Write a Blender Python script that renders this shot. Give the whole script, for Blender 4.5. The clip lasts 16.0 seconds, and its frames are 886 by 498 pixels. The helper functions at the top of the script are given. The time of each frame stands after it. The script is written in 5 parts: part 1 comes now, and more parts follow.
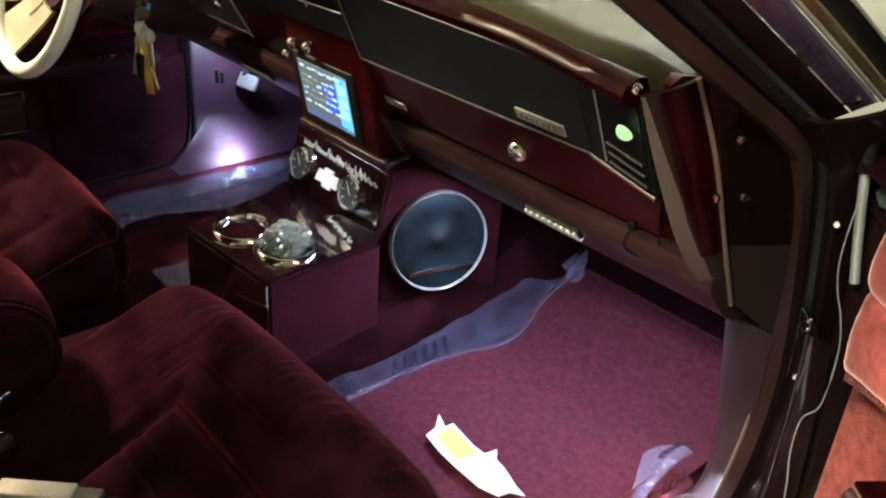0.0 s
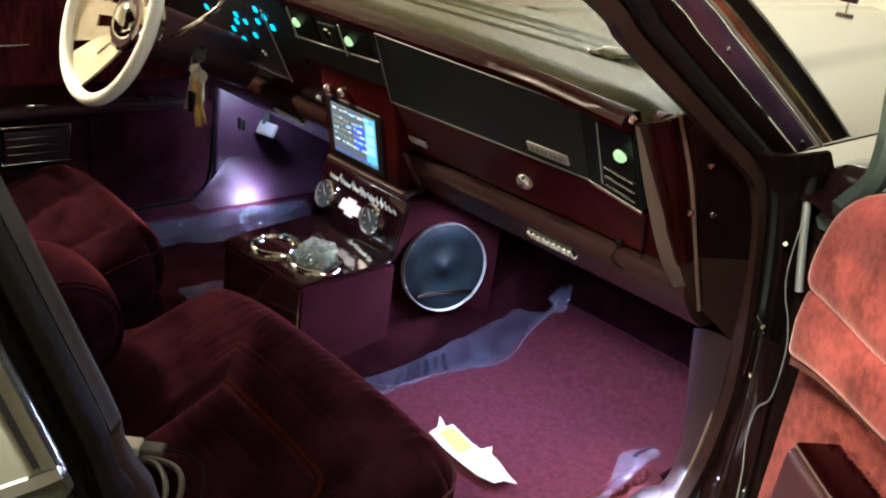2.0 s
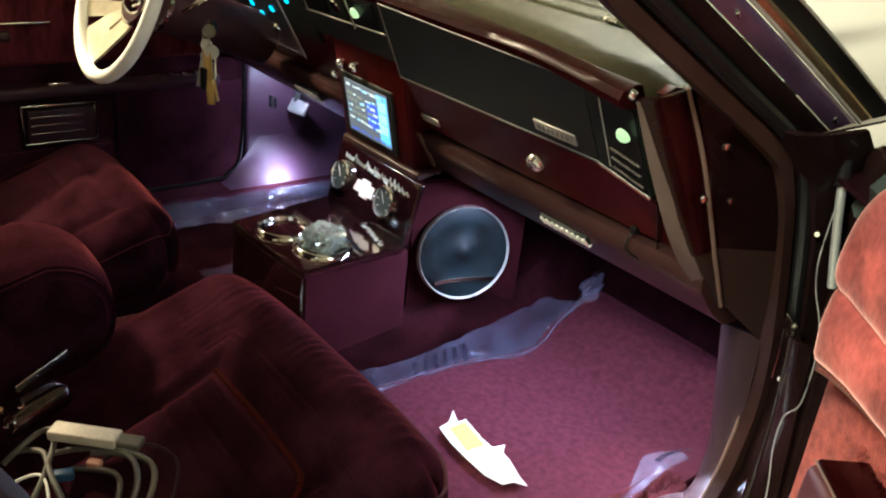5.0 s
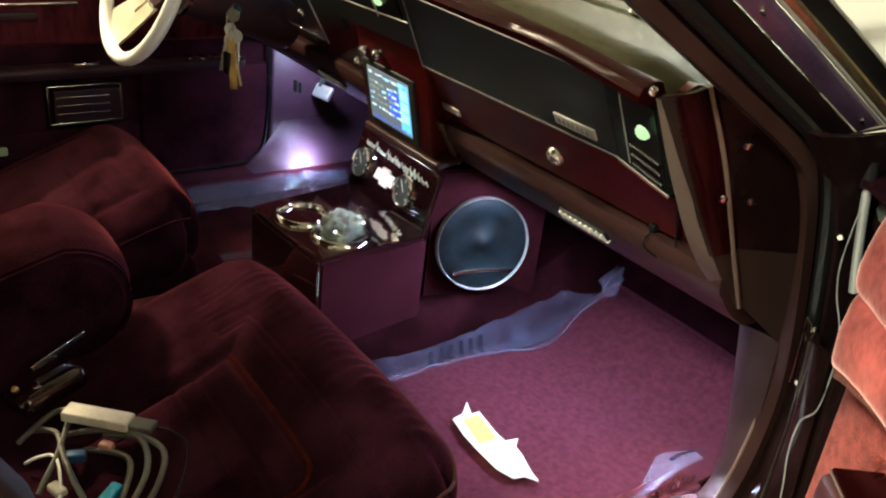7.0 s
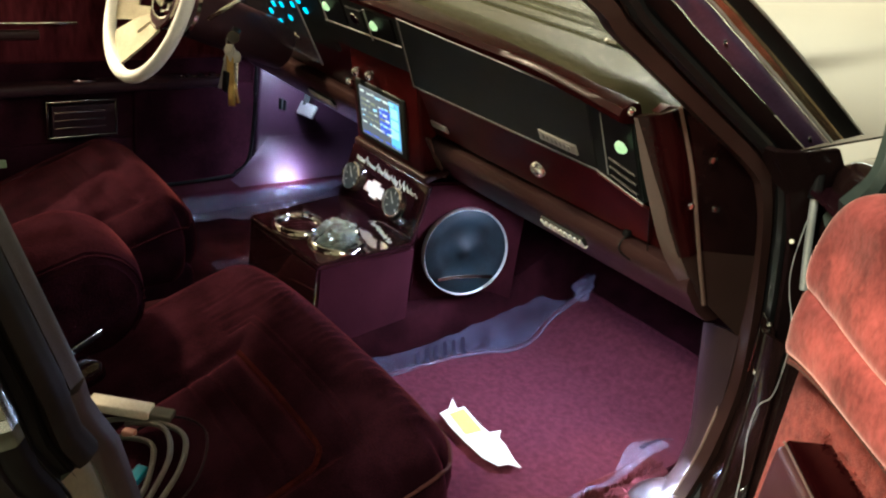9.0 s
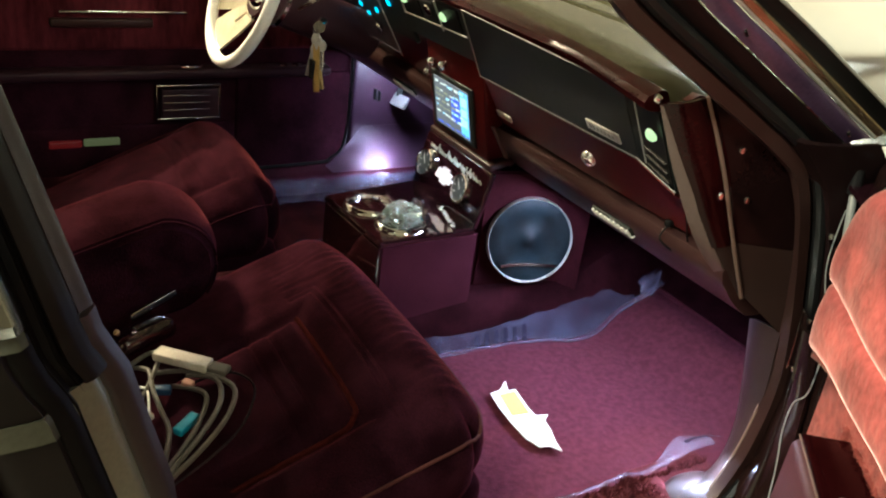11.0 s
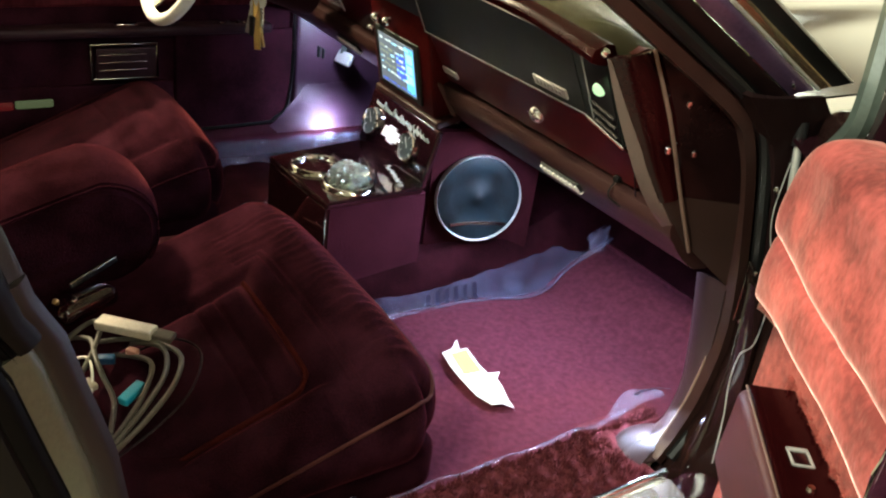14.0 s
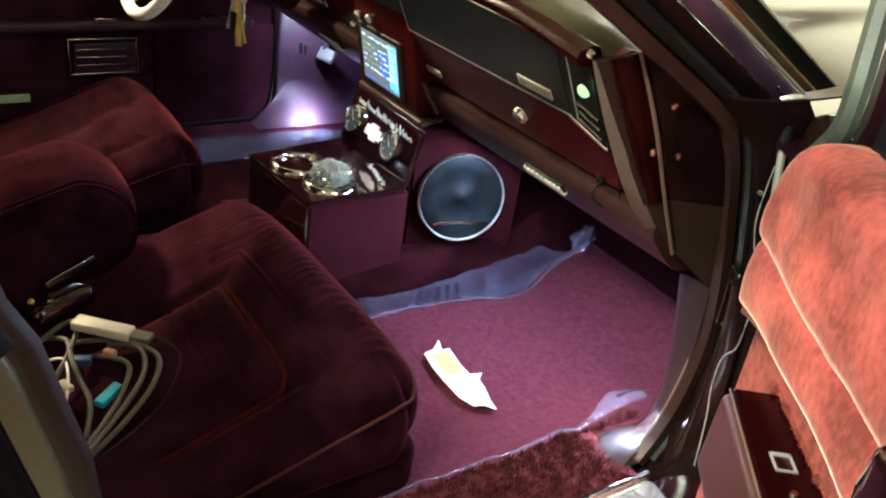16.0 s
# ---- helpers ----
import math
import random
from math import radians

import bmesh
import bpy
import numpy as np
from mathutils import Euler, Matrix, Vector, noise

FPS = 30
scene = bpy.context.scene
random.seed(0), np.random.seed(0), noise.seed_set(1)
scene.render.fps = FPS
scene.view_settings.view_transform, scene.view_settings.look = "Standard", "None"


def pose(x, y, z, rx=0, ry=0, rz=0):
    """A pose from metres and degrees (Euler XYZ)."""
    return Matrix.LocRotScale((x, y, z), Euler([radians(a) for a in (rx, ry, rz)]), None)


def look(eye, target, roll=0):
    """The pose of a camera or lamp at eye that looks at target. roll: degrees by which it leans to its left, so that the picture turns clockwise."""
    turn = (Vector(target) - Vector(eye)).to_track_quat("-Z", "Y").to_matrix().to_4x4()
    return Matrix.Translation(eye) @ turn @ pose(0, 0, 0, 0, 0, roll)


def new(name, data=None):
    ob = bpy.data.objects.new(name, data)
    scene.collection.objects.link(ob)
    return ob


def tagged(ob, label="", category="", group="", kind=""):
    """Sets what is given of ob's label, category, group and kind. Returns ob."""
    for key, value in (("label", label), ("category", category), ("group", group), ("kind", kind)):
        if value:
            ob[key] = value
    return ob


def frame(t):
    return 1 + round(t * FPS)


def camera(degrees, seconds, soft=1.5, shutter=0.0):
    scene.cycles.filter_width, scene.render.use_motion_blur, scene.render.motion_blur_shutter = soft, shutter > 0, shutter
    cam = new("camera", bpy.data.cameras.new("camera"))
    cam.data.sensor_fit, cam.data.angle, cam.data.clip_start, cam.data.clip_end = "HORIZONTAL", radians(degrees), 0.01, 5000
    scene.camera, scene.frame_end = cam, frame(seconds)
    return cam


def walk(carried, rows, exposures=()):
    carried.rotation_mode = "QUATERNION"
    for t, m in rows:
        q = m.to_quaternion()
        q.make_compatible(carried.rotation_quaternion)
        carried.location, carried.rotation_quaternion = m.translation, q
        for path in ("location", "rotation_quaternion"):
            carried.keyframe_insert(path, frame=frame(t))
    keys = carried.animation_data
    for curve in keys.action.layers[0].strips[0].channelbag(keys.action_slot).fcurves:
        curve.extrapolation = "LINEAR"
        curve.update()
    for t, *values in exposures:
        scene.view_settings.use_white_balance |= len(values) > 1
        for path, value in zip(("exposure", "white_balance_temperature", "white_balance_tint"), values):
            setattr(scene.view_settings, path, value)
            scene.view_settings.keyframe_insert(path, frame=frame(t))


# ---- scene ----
cam = camera(53.1, 16.0, 2.1)
PATH = [
    (0, (1.111, -0.785, 1.194), (-0.169, 0.421, 0.242), 4.3),
    (0.5, (1.229, -0.789, 1.196), (-0.17, 0.275, 0.242), 3.5),
    (1, (1.252, -0.825, 1.196), (-0.22, 0.182, 0.291), 3.2),
    (1.5, (1.234, -0.904, 1.195), (-0.164, 0.255, 0.359), 5.7),
    (2, (1.23, -0.991, 1.189), (-0.065, 0.318, 0.409), 7.8),
    (2.5, (1.244, -1.04, 1.209), (-0.039, 0.322, 0.502), 7.0),
    (3, (1.261, -1.06, 1.223), (-0.094, 0.226, 0.509), 5.1),
    (3.5, (1.259, -1.042, 1.21), (-0.102, 0.208, 0.447), 5.3),
    (4, (1.25, -0.966, 1.194), (-0.134, 0.218, 0.371), 5.8),
    (6.5, (1.226, -0.814, 1.17), (-0.158, 0.341, 0.305), 6.9),
    (7, (1.233, -0.835, 1.182), (-0.176, 0.279, 0.302), 7.0),
    (7.5, (1.259, -0.891, 1.211), (-0.179, 0.218, 0.373), 6.7),
    (8, (1.271, -0.966, 1.203), (-0.081, 0.243, 0.362), 8.0),
    (10.5, (1.378, -0.891, 1.214), (-0.106, 0.178, 0.404), 8.9),
    (11, (1.41, -0.882, 1.215), (-0.118, 0.08, 0.355), 7.5),
    (11.5, (1.408, -0.881, 1.216), (-0.111, 0.072, 0.33), 7.2),
    (12, (1.404, -0.88, 1.212), (-0.072, 0.112, 0.298), 7.8),
    (12.5, (1.404, -0.878, 1.212), (-0.046, 0.137, 0.28), 8.1),
    (13, (1.405, -0.879, 1.213), (-0.047, 0.142, 0.292), 8.0),
    (13.5, (1.405, -0.875, 1.212), (-0.04, 0.155, 0.291), 8.1),
    (14, (1.399, -0.872, 1.209), (-0.031, 0.173, 0.281), 8.1),
    (14.5, (1.391, -0.871, 1.205), (-0.016, 0.197, 0.267), 8.5),
    (15, (1.385, -0.864, 1.207), (-0.024, 0.193, 0.261), 8.7),
    (15.5, (1.387, -0.866, 1.21), (-0.025, 0.198, 0.274), 9.1),
    (16, (1.387, -0.866, 1.21), (-0.017, 0.212, 0.279), 9.0),
]
walk(cam, [(t, look(eye, target, roll)) for t, eye, target, roll in PATH], [(0.0, 0.10, 6040, -5), (1.0, 0.33, 6040, -5), (2.0, 0.10, 5800, -1), (2.5, 0.10, 5300, 2), (3.0, 0.17, 5200, 3), (3.5, 0.15, 5400, 1), (4.0, 0.18, 5750, -2), (6.5, 0.26, 6050, -5), (8.0, 0.08, 6050, -5), (10.5, 0.20, 5980, -5), (12.0, 0.43, 6020, -7), (16.0, 0.46, 6020, -7)])

# ---- world, lamps ----
world = bpy.data.worlds.new("world")
scene.world = world
world.use_nodes = True
world.node_tree.nodes["Background"].inputs[0].default_value = (0.9, 0.85, 0.75, 1)
world.node_tree.nodes["Background"].inputs[1].default_value = 0.011


def area_lamp(name, eye, target, sx, sy, watts, colour, turn=0):
    data = bpy.data.lights.new(name, "AREA")
    data.shape, data.size, data.size_y, data.energy, data.color = "RECTANGLE", sx, sy, watts, colour
    ob = new(name, data)
    ob.matrix_world = look(eye, target) @ pose(0, 0, 0, 0, 0, turn)
    return ob


LED = (0.66, 0.68, 1.0)
TUBE = (1.0, 0.92, 0.77)
BULB = (1.0, 0.74, 0.50)
# footwell light bars under the dashboard
area_lamp("footwell_lamp", (0.40, 0.13, 0.625), (0.42, -0.012, 0.33), 0.40, 0.015, 4.4, LED)
area_lamp("footwell_lamp", (0.684, 0.085, 0.395), (0.708, 0.070, 0.34), 0.03, 0.012, 0.40, LED)
area_lamp("footwell_lamp", (-0.565, 0.150, 0.630), (-0.69, 0.17, 0.50), 0.030, 0.012, 0.62, LED)
area_lamp("footwell_lamp", (-0.622, 0.175, 0.390), (-0.672, 0.160, 0.330), 0.07, 0.012, 0.62, LED)
# light bar over the console top
area_lamp("console_lamp", (0.03, -0.075, 0.700), (0.03, -0.16, 0.545), 0.12, 0.01, 0.45, LED)
# garage strip lights, across the car
area_lamp("garage_lamp", (4.25, 0.15, 2.60), (4.25, 0.15, 0.0), 4.1, 0.42, 50, TUBE, 18.4)
area_lamp("garage_lamp", (1.0, -2.2, 2.60), (1.0, -2.2, 0.0), 1.2, 0.14, 195, TUBE)
area_lamp("garage_lamp", (-1.6, 3.4, 2.60), (-1.6, 3.4, 0.0), 2.6, 0.14, 72, TUBE)
area_lamp("garage_lamp", (-2.05, -1.15, 2.60), (-2.05, -1.15, 0.0), 0.10, 0.40, 230, BULB)


# ---- materials ----
def material(name, colour, rough=0.6, metal=0.0, vary=0.15, size=8.0, bump=0.0, fine=220.0, coat=0.0, sheen=0.0, tint=None, wear=0.0, spec=0.5, stretch=None, span=(0.45, 1.05)):
    """A surface with blotches at one scale and grain at a finer one, in object metres."""
    m = bpy.data.materials.new(name)
    m.use_nodes = True
    n, l = m.node_tree.nodes, m.node_tree.links
    b = n["Principled BSDF"]
    b.inputs["Roughness"].default_value, b.inputs["Metallic"].default_value = rough, metal
    b.inputs["Specular IOR Level"].default_value = spec
    b.inputs["Coat Weight"].default_value, b.inputs["Coat Roughness"].default_value = coat, 0.04
    b.inputs["Sheen Weight"].default_value, b.inputs["Sheen Roughness"].default_value = sheen, 0.35
    if sheen:
        b.inputs["Sheen Tint"].default_value = (*(tint or (1.0, 0.35, 0.35)), 1)
    co = n.new("ShaderNodeNewGeometry")
    big, small = n.new("ShaderNodeTexNoise"), n.new("ShaderNodeTexNoise")
    big.inputs["Scale"].default_value, big.inputs["Detail"].default_value = size, 5
    small.inputs["Scale"].default_value, small.inputs["Detail"].default_value = fine, 3
    place = co.outputs["Position"]
    if stretch:
        mp = n.new("ShaderNodeMapping")
        mp.inputs["Scale"].default_value = stretch
        l.new(place, mp.inputs["Vector"])
        place = mp.outputs["Vector"]
    for t in (big, small):
        l.new(place, t.inputs["Vector"])
    mix = n.new("ShaderNodeMath")
    mix.operation = "MULTIPLY_ADD"
    l.new(small.outputs["Fac"], mix.inputs[0])
    mix.inputs[1].default_value = 0.5
    l.new(big.outputs["Fac"], mix.inputs[2])
    ramp = n.new("ShaderNodeValToRGB")
    ramp.color_ramp.elements[0].position, ramp.color_ramp.elements[1].position = span
    ramp.color_ramp.elements[0].color = (*[c * (1 - vary) for c in colour], 1)
    ramp.color_ramp.elements[1].color = (*[min(1, c * (1 + vary)) for c in colour], 1)
    l.new(mix.outputs[0], ramp.inputs[0])
    l.new(ramp.outputs[0], b.inputs["Base Color"])
    if bump:
        bp = n.new("ShaderNodeBump")
        bp.inputs["Strength"].default_value, bp.inputs["Distance"].default_value = bump, 0.002
        l.new(small.outputs["Fac"], bp.inputs["Height"])
        l.new(bp.outputs[0], b.inputs["Normal"])
    if wear:
        r = n.new("ShaderNodeMapRange")
        r.inputs[3].default_value, r.inputs[4].default_value = max(0.02, rough - wear), rough + wear
        l.new(big.outputs["Fac"], r.inputs[0])
        l.new(r.outputs[0], b.inputs["Roughness"])
    return m


def glow(name, colour, power):
    m = bpy.data.materials.new(name)
    m.use_nodes = True
    b = m.node_tree.nodes["Principled BSDF"]
    b.inputs["Base Color"].default_value = (0.02, 0.02, 0.02, 1)
    b.inputs["Emission Color"].default_value, b.inputs["Emission Strength"].default_value = (*colour, 1), power
    return m


def glass(name, colour=(1, 1, 1), rough=0.0, ior=1.45):
    m = bpy.data.materials.new(name)
    m.use_nodes = True
    b = m.node_tree.nodes["Principled BSDF"]
    b.inputs["Base Color"].default_value = (*colour, 1)
    b.inputs["Transmission Weight"].default_value, b.inputs["Roughness"].default_value, b.inputs["IOR"].default_value = 1, rough, ior
    return m


CARPET = material("carpet", (0.041, 0.0082, 0.0140), 0.95, vary=0.25, size=14, bump=0.9, fine=500, sheen=0.05, tint=(1, .5, .6), spec=0.03)
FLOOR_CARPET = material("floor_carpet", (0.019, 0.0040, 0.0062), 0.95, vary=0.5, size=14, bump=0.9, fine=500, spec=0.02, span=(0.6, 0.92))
# Console carpet darkened to carry the weaker lamp light on the speaker box.
SHADED_CARPET = material("shaded_carpet", (0.030, 0.0060, 0.0088), 0.95, vary=0.3, size=14, bump=0.9, fine=500, spec=0.02, span=(0.6, 0.92))
# Carpet base lowered to carry the dimness of the driver's door.
DIM_CARPET = material("dim_carpet", (0.032, 0.0080, 0.0140), 0.95, vary=0.5, size=9, bump=0.8, fine=500, spec=0.02, span=(0.6, 0.92))
MAT_PILE = material("mat_pile", (0.086, 0.0210, 0.0325), 0.95, vary=0.22, size=90, bump=0.8, fine=520, sheen=0.06, tint=(1, .4, .5), spec=0.02, span=(0.55, 0.98))
SHAG = material("shag", (0.066, 0.014, 0.017), 0.95, vary=0.4, size=110, bump=1.0, fine=300, sheen=0.2, spec=0.03)
# Velour base colours carry the light: dim seats and driver's pad, bright open door.
DIM_VELOUR = material("velour", (0.0148, 0.0037, 0.0062), 0.9, vary=0.55, size=16, bump=0.5, fine=400, sheen=0.12, tint=(1, .22, .26), spec=0.0, span=(0.6, 0.9))
LIT_VELOUR = material("lit_velour", (0.275, 0.060, 0.053), 0.85, vary=0.46, size=11, stretch=(1, 1, 0.85), bump=0.4, fine=110, sheen=1.0, tint=(1, .55, .48), spec=0.05, span=(0.58, 0.92))
DIM_PAD = material("dim_pad", (0.070, 0.013, 0.018), 0.9, vary=0.9, size=16, stretch=(1, 1, 0.25), bump=0.5, fine=90, sheen=0.25, tint=(1, .2, .25), spec=0.0)
DOOR_CARPET = material("door_carpet", (0.21, 0.046, 0.037), 0.95, vary=0.5, size=60, bump=1.0, fine=420, sheen=0.15, tint=(1, .6, .5), spec=0.03)
PIPING_DARK = material("dark_piping", (0.085, 0.030, 0.022), 0.7, vary=0.3, size=90)
GREY_RUBBER = material("grey_rubber", (0.06, 0.075, 0.062), 0.5, vary=0.3, size=20)
# Tan reflection on the glossy lower jamb, put into the base colour.
JAMB_REFLECTION = material("jamb_reflection", (0.122, 0.124, 0.082), 0.30, 0.4, vary=0.25, size=5)
SPOKE = material("spoke_metal", (0.88, 0.78, 0.60), 0.24, 0.65, vary=0.22, size=26)
SCRIPT = material("pale_script", (0.30, 0.33, 0.29), 0.5, vary=0.4, size=60)
DIAL = material("dial_face", (0.035, 0.042, 0.035), 0.3, vary=0.3, size=60)
LACQUER = material("lacquer", (0.052, 0.0046, 0.0050), 0.30, vary=0.4, size=7, spec=0.09)
KICK_GREY = material("kick_plastic", (0.026, 0.0145, 0.0145), 0.36, vary=0.15, size=12, bump=0.1, fine=900, spec=0.25)
PAINT = material("paint", (0.014, 0.004, 0.006), 0.10, vary=0.2, size=3, coat=0.5, spec=0.4)
BLACK = material("black_panel", (0.016, 0.019, 0.017), 0.5, vary=0.2, size=20, bump=0.1, spec=0.3)
GLOSS = material("black_lacquer", (0.012, 0.003, 0.004), 0.07, vary=0.3, size=9, coat=0.6)
# Maroon plastic with the LED lamps' purple cast mixed into its base colour.
KICK_LIT = material("purple_lit_plastic", (0.060, 0.027, 0.050), 0.45, vary=0.2, size=14, bump=0.1)
OPENING_TRIM = material("opening_trim", (0.026, 0.0115, 0.0095), 0.34, vary=0.3, size=14, bump=0.12, fine=900, wear=0.12, spec=0.3)
PILLAR_BROWN = material("pillar_plastic", (0.018, 0.0100, 0.0085), 0.5, vary=0.2, size=12, bump=0.12, fine=900, spec=0.25)
JAMB_BROWN = material("jamb_brown", (0.0075, 0.0052, 0.0043), 0.5, vary=0.25, size=9, spec=0.05)
DULL_OLIVE = material("dull_olive", (0.046, 0.045, 0.030), 0.4, 0.2, vary=0.25, size=9, spec=0.1)
SEAL = material("seal_black", (0.0042, 0.0032, 0.0030), 0.5, vary=0.3, size=20, spec=0.03)
PILLAR = material("pillar_paint", (0.085, 0.050, 0.105), 0.22, 0.35, vary=0.3, size=14, coat=0.4)
ARM_PLASTIC = material("armrest_plastic", (0.052, 0.0165, 0.0160), 0.36, vary=0.15, size=12, bump=0.1, fine=900)
KNOB = material("bright_knob", (0.95, 0.95, 0.92), 0.16, 0.85, vary=0.1, size=60)
CHEEK_PLASTIC = material("cheek_plastic", (0.0200, 0.0105, 0.0085), 0.42, vary=0.15, size=12, bump=0.12, fine=900, spec=0.15)
TRIM = material("maroon_plastic", (0.037, 0.0160, 0.0145), 0.36, vary=0.2, size=12, bump=0.12, fine=900, wear=0.10, spec=0.26)
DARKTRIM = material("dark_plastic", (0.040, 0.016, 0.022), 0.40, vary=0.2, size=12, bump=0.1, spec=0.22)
DEEP_RED = material("deep_red_lacquer", (0.0105, 0.0011, 0.0014), 0.13, vary=0.3, size=9, spec=0.16)
BROW_RED = material("brow_lacquer", (0.015, 0.0015, 0.0018), 0.24, vary=0.3, size=9, spec=0.05)
CHEEK_BLACK = material("cheek_lacquer", (0.0062, 0.0025, 0.0025), 0.14, vary=0.3, size=9, spec=0.12)
PANEL_END = material("panel_end_black", (0.008, 0.010, 0.009), 0.45, vary=0.2, size=20, spec=0.10)
TAN_METAL = material("tan_metal", (0.42, 0.32, 0.20), 0.25, 0.9, vary=0.2, size=30)
FLANGE = material("flange_plastic", (0.13, 0.082, 0.062), 0.4, vary=0.15, size=20)
RUBBER = material("rubber", (0.007, 0.0065, 0.0065), 0.42, vary=0.3, size=20, spec=0.16)
DARK_JAMB = material("dark_jamb", (0.010, 0.005, 0.005), 0.20, vary=0.3, size=8, spec=0.06)
HINGE_PAINT = material("hinge_paint", (0.010, 0.0045, 0.0040), 0.12, vary=0.3, size=8, spec=0.32)
EDGE = material("grey_edging", (0.26, 0.26, 0.25), 0.55, vary=0.2, size=40)
DIM_CHROME = material("dull_chrome", (0.34, 0.33, 0.29), 0.18, 1.0, vary=0.15, size=20)
CHROME = material("chrome", (0.82, 0.81, 0.77), 0.10, 1.0, vary=0.08, size=12, wear=0.04)
SLAT = material("pale_slat", (0.80, 0.79, 0.74), 0.3, vary=0.1, size=60)
SATIN = material("satin_strip", (0.092, 0.060, 0.050), 0.3, vary=0.15, size=12)
SILVER = material("silver_trim", (0.50, 0.50, 0.47), 0.36, 0.55, vary=0.12, size=30)
PLATE = material("polished_plate", (0.63, 0.62, 0.57), 0.045, 1.0, vary=0.05, size=3, bump=0.035, fine=45)
PAD = material("dash_pad", (0.038, 0.036, 0.019), 0.27, vary=0.18, size=8, bump=0.12, fine=700, spec=0.17)
WHEEL = material("wheel_leather", (0.88, 0.87, 0.82), 0.42, vary=0.12, size=15, bump=0.1)
WALL = material("wall_paint", (0.80, 0.75, 0.64), 0.9, vary=0.08, size=1.5)
BOARD = material("tan_board", (0.41, 0.39, 0.32), 0.9, vary=0.12, size=1.5)
BRASS = material("brass", (0.50, 0.34, 0.12), 0.3, 0.8, vary=0.2, size=30)
CONCRETE = material("concrete", (0.46, 0.41, 0.32), 0.8, vary=0.25, size=2.0, bump=0.3)
BEIGE = material("beige_plastic", (0.40, 0.355, 0.27), 0.5, vary=0.25, size=25)
WHITE = material("white_plastic", (0.75, 0.73, 0.66), 0.5, vary=0.1, size=12)
PAPER = material("paper", (0.86, 0.82, 0.72), 0.7, vary=0.08, size=30)
YELLOW = material("yellow_print", (0.75, 0.52, 0.10), 0.6, vary=0.1, size=30)
INK = material("dark_ink", (0.020, 0.015, 0.030), 0.5, vary=0.2, size=40, spec=0.1)
CABLE = material("grey_cable", (0.076, 0.068, 0.052), 0.5, vary=0.1, size=20)
DARK_BLUE = material("dark_blue_plug", (0.012, 0.045, 0.10), 0.35, vary=0.1, size=20)
PINK = material("pink_plug", (0.42, 0.20, 0.15), 0.4, vary=0.1, size=20)
BLUE = material("blue_plug", (0.02, 0.30, 0.42), 0.4, vary=0.1, size=20)
GRILLE = material("speaker_cone", (0.0042, 0.0085, 0.0110), 0.46, vary=0.85, size=14, bump=0.15, fine=600, span=(0.6, 0.9), spec=0.2)


def clear_film(name, colour, cover):
    """Thin clear plastic: mostly see-through, with a glossy hazy skin."""
    m = bpy.data.materials.new(name)
    m.use_nodes = True
    n, l = m.node_tree.nodes, m.node_tree.links
    b = n["Principled BSDF"]
    b.inputs["Base Color"].default_value, b.inputs["Roughness"].default_value = (*colour, 1), 0.10
    b.inputs["Specular IOR Level"].default_value, b.inputs["IOR"].default_value = 1.0, 1.8
    crinkle, bp = n.new("ShaderNodeTexNoise"), n.new("ShaderNodeBump")
    crinkle.inputs["Scale"].default_value, crinkle.inputs["Detail"].default_value, crinkle.inputs["Distortion"].default_value = 38, 3, 1.5
    bp.inputs["Strength"].default_value, bp.inputs["Distance"].default_value = 0.5, 0.010
    l.new(crinkle.outputs["Fac"], bp.inputs["Height"])
    l.new(bp.outputs[0], b.inputs["Normal"])
    clear, mix = n.new("ShaderNodeBsdfTransparent"), n.new("ShaderNodeMixShader")
    co, streak, r = n.new("ShaderNodeNewGeometry"), n.new("ShaderNodeTexNoise"), n.new("ShaderNodeMapRange")
    streak.inputs["Scale"].default_value, streak.inputs["Detail"].default_value = 22, 4
    r.inputs[1].default_value, r.inputs[2].default_value = 0.35, 0.7
    r.inputs[3].default_value, r.inputs[4].default_value = cover * 0.55, cover * 1.45
    l.new(co.outputs["Position"], streak.inputs["Vector"])
    l.new(co.outputs["Position"], crinkle.inputs["Vector"])
    l.new(streak.outputs["Fac"], r.inputs[0])
    l.new(r.outputs[0], mix.inputs[0])
    l.new(clear.outputs[0], mix.inputs[1])
    l.new(b.outputs[0], mix.inputs[2])
    l.new(mix.outputs[0], n["Material Output"].inputs[0])
    return m


SHEET = clear_film("clear_sheet", (0.15, 0.145, 0.245), 0.34)
# Paler, denser copy of the film: its shine in lamp light as colour.
LIT_SHEET = clear_film("lit_sheet", (0.25, 0.24, 0.38), 0.42)
# Violet-grey reflection on the cluster lens, put in as a hazy colour.
HAZED = clear_film("hazed_lens", (0.20, 0.18, 0.24), 0.16)
GLASS = glass("clear_glass")
CRYSTAL = glass("crystal", (0.86, 0.98, 0.88), 0.01, 1.55)
CRYSTAL.node_tree.nodes["Principled BSDF"].inputs["Transmission Weight"].default_value = 0.82


# ---- geometry helpers ----
def part(name, bm, mat, parent=None, label="", smooth=True):
    me = bpy.data.meshes.new(name)
    up = parent
    while up:
        bmesh.ops.translate(bm, vec=-up.location, verts=bm.verts)
        up = up.parent
    bm.normal_update()
    bm.to_mesh(me)
    bm.free()
    me.materials.append(mat)
    if smooth:
        me.shade_smooth()
        me.set_sharp_from_angle(angle=radians(40))
    ob = new(name, me)
    if parent:
        ob.parent = parent
    if label:
        ob["label"] = label
    return ob


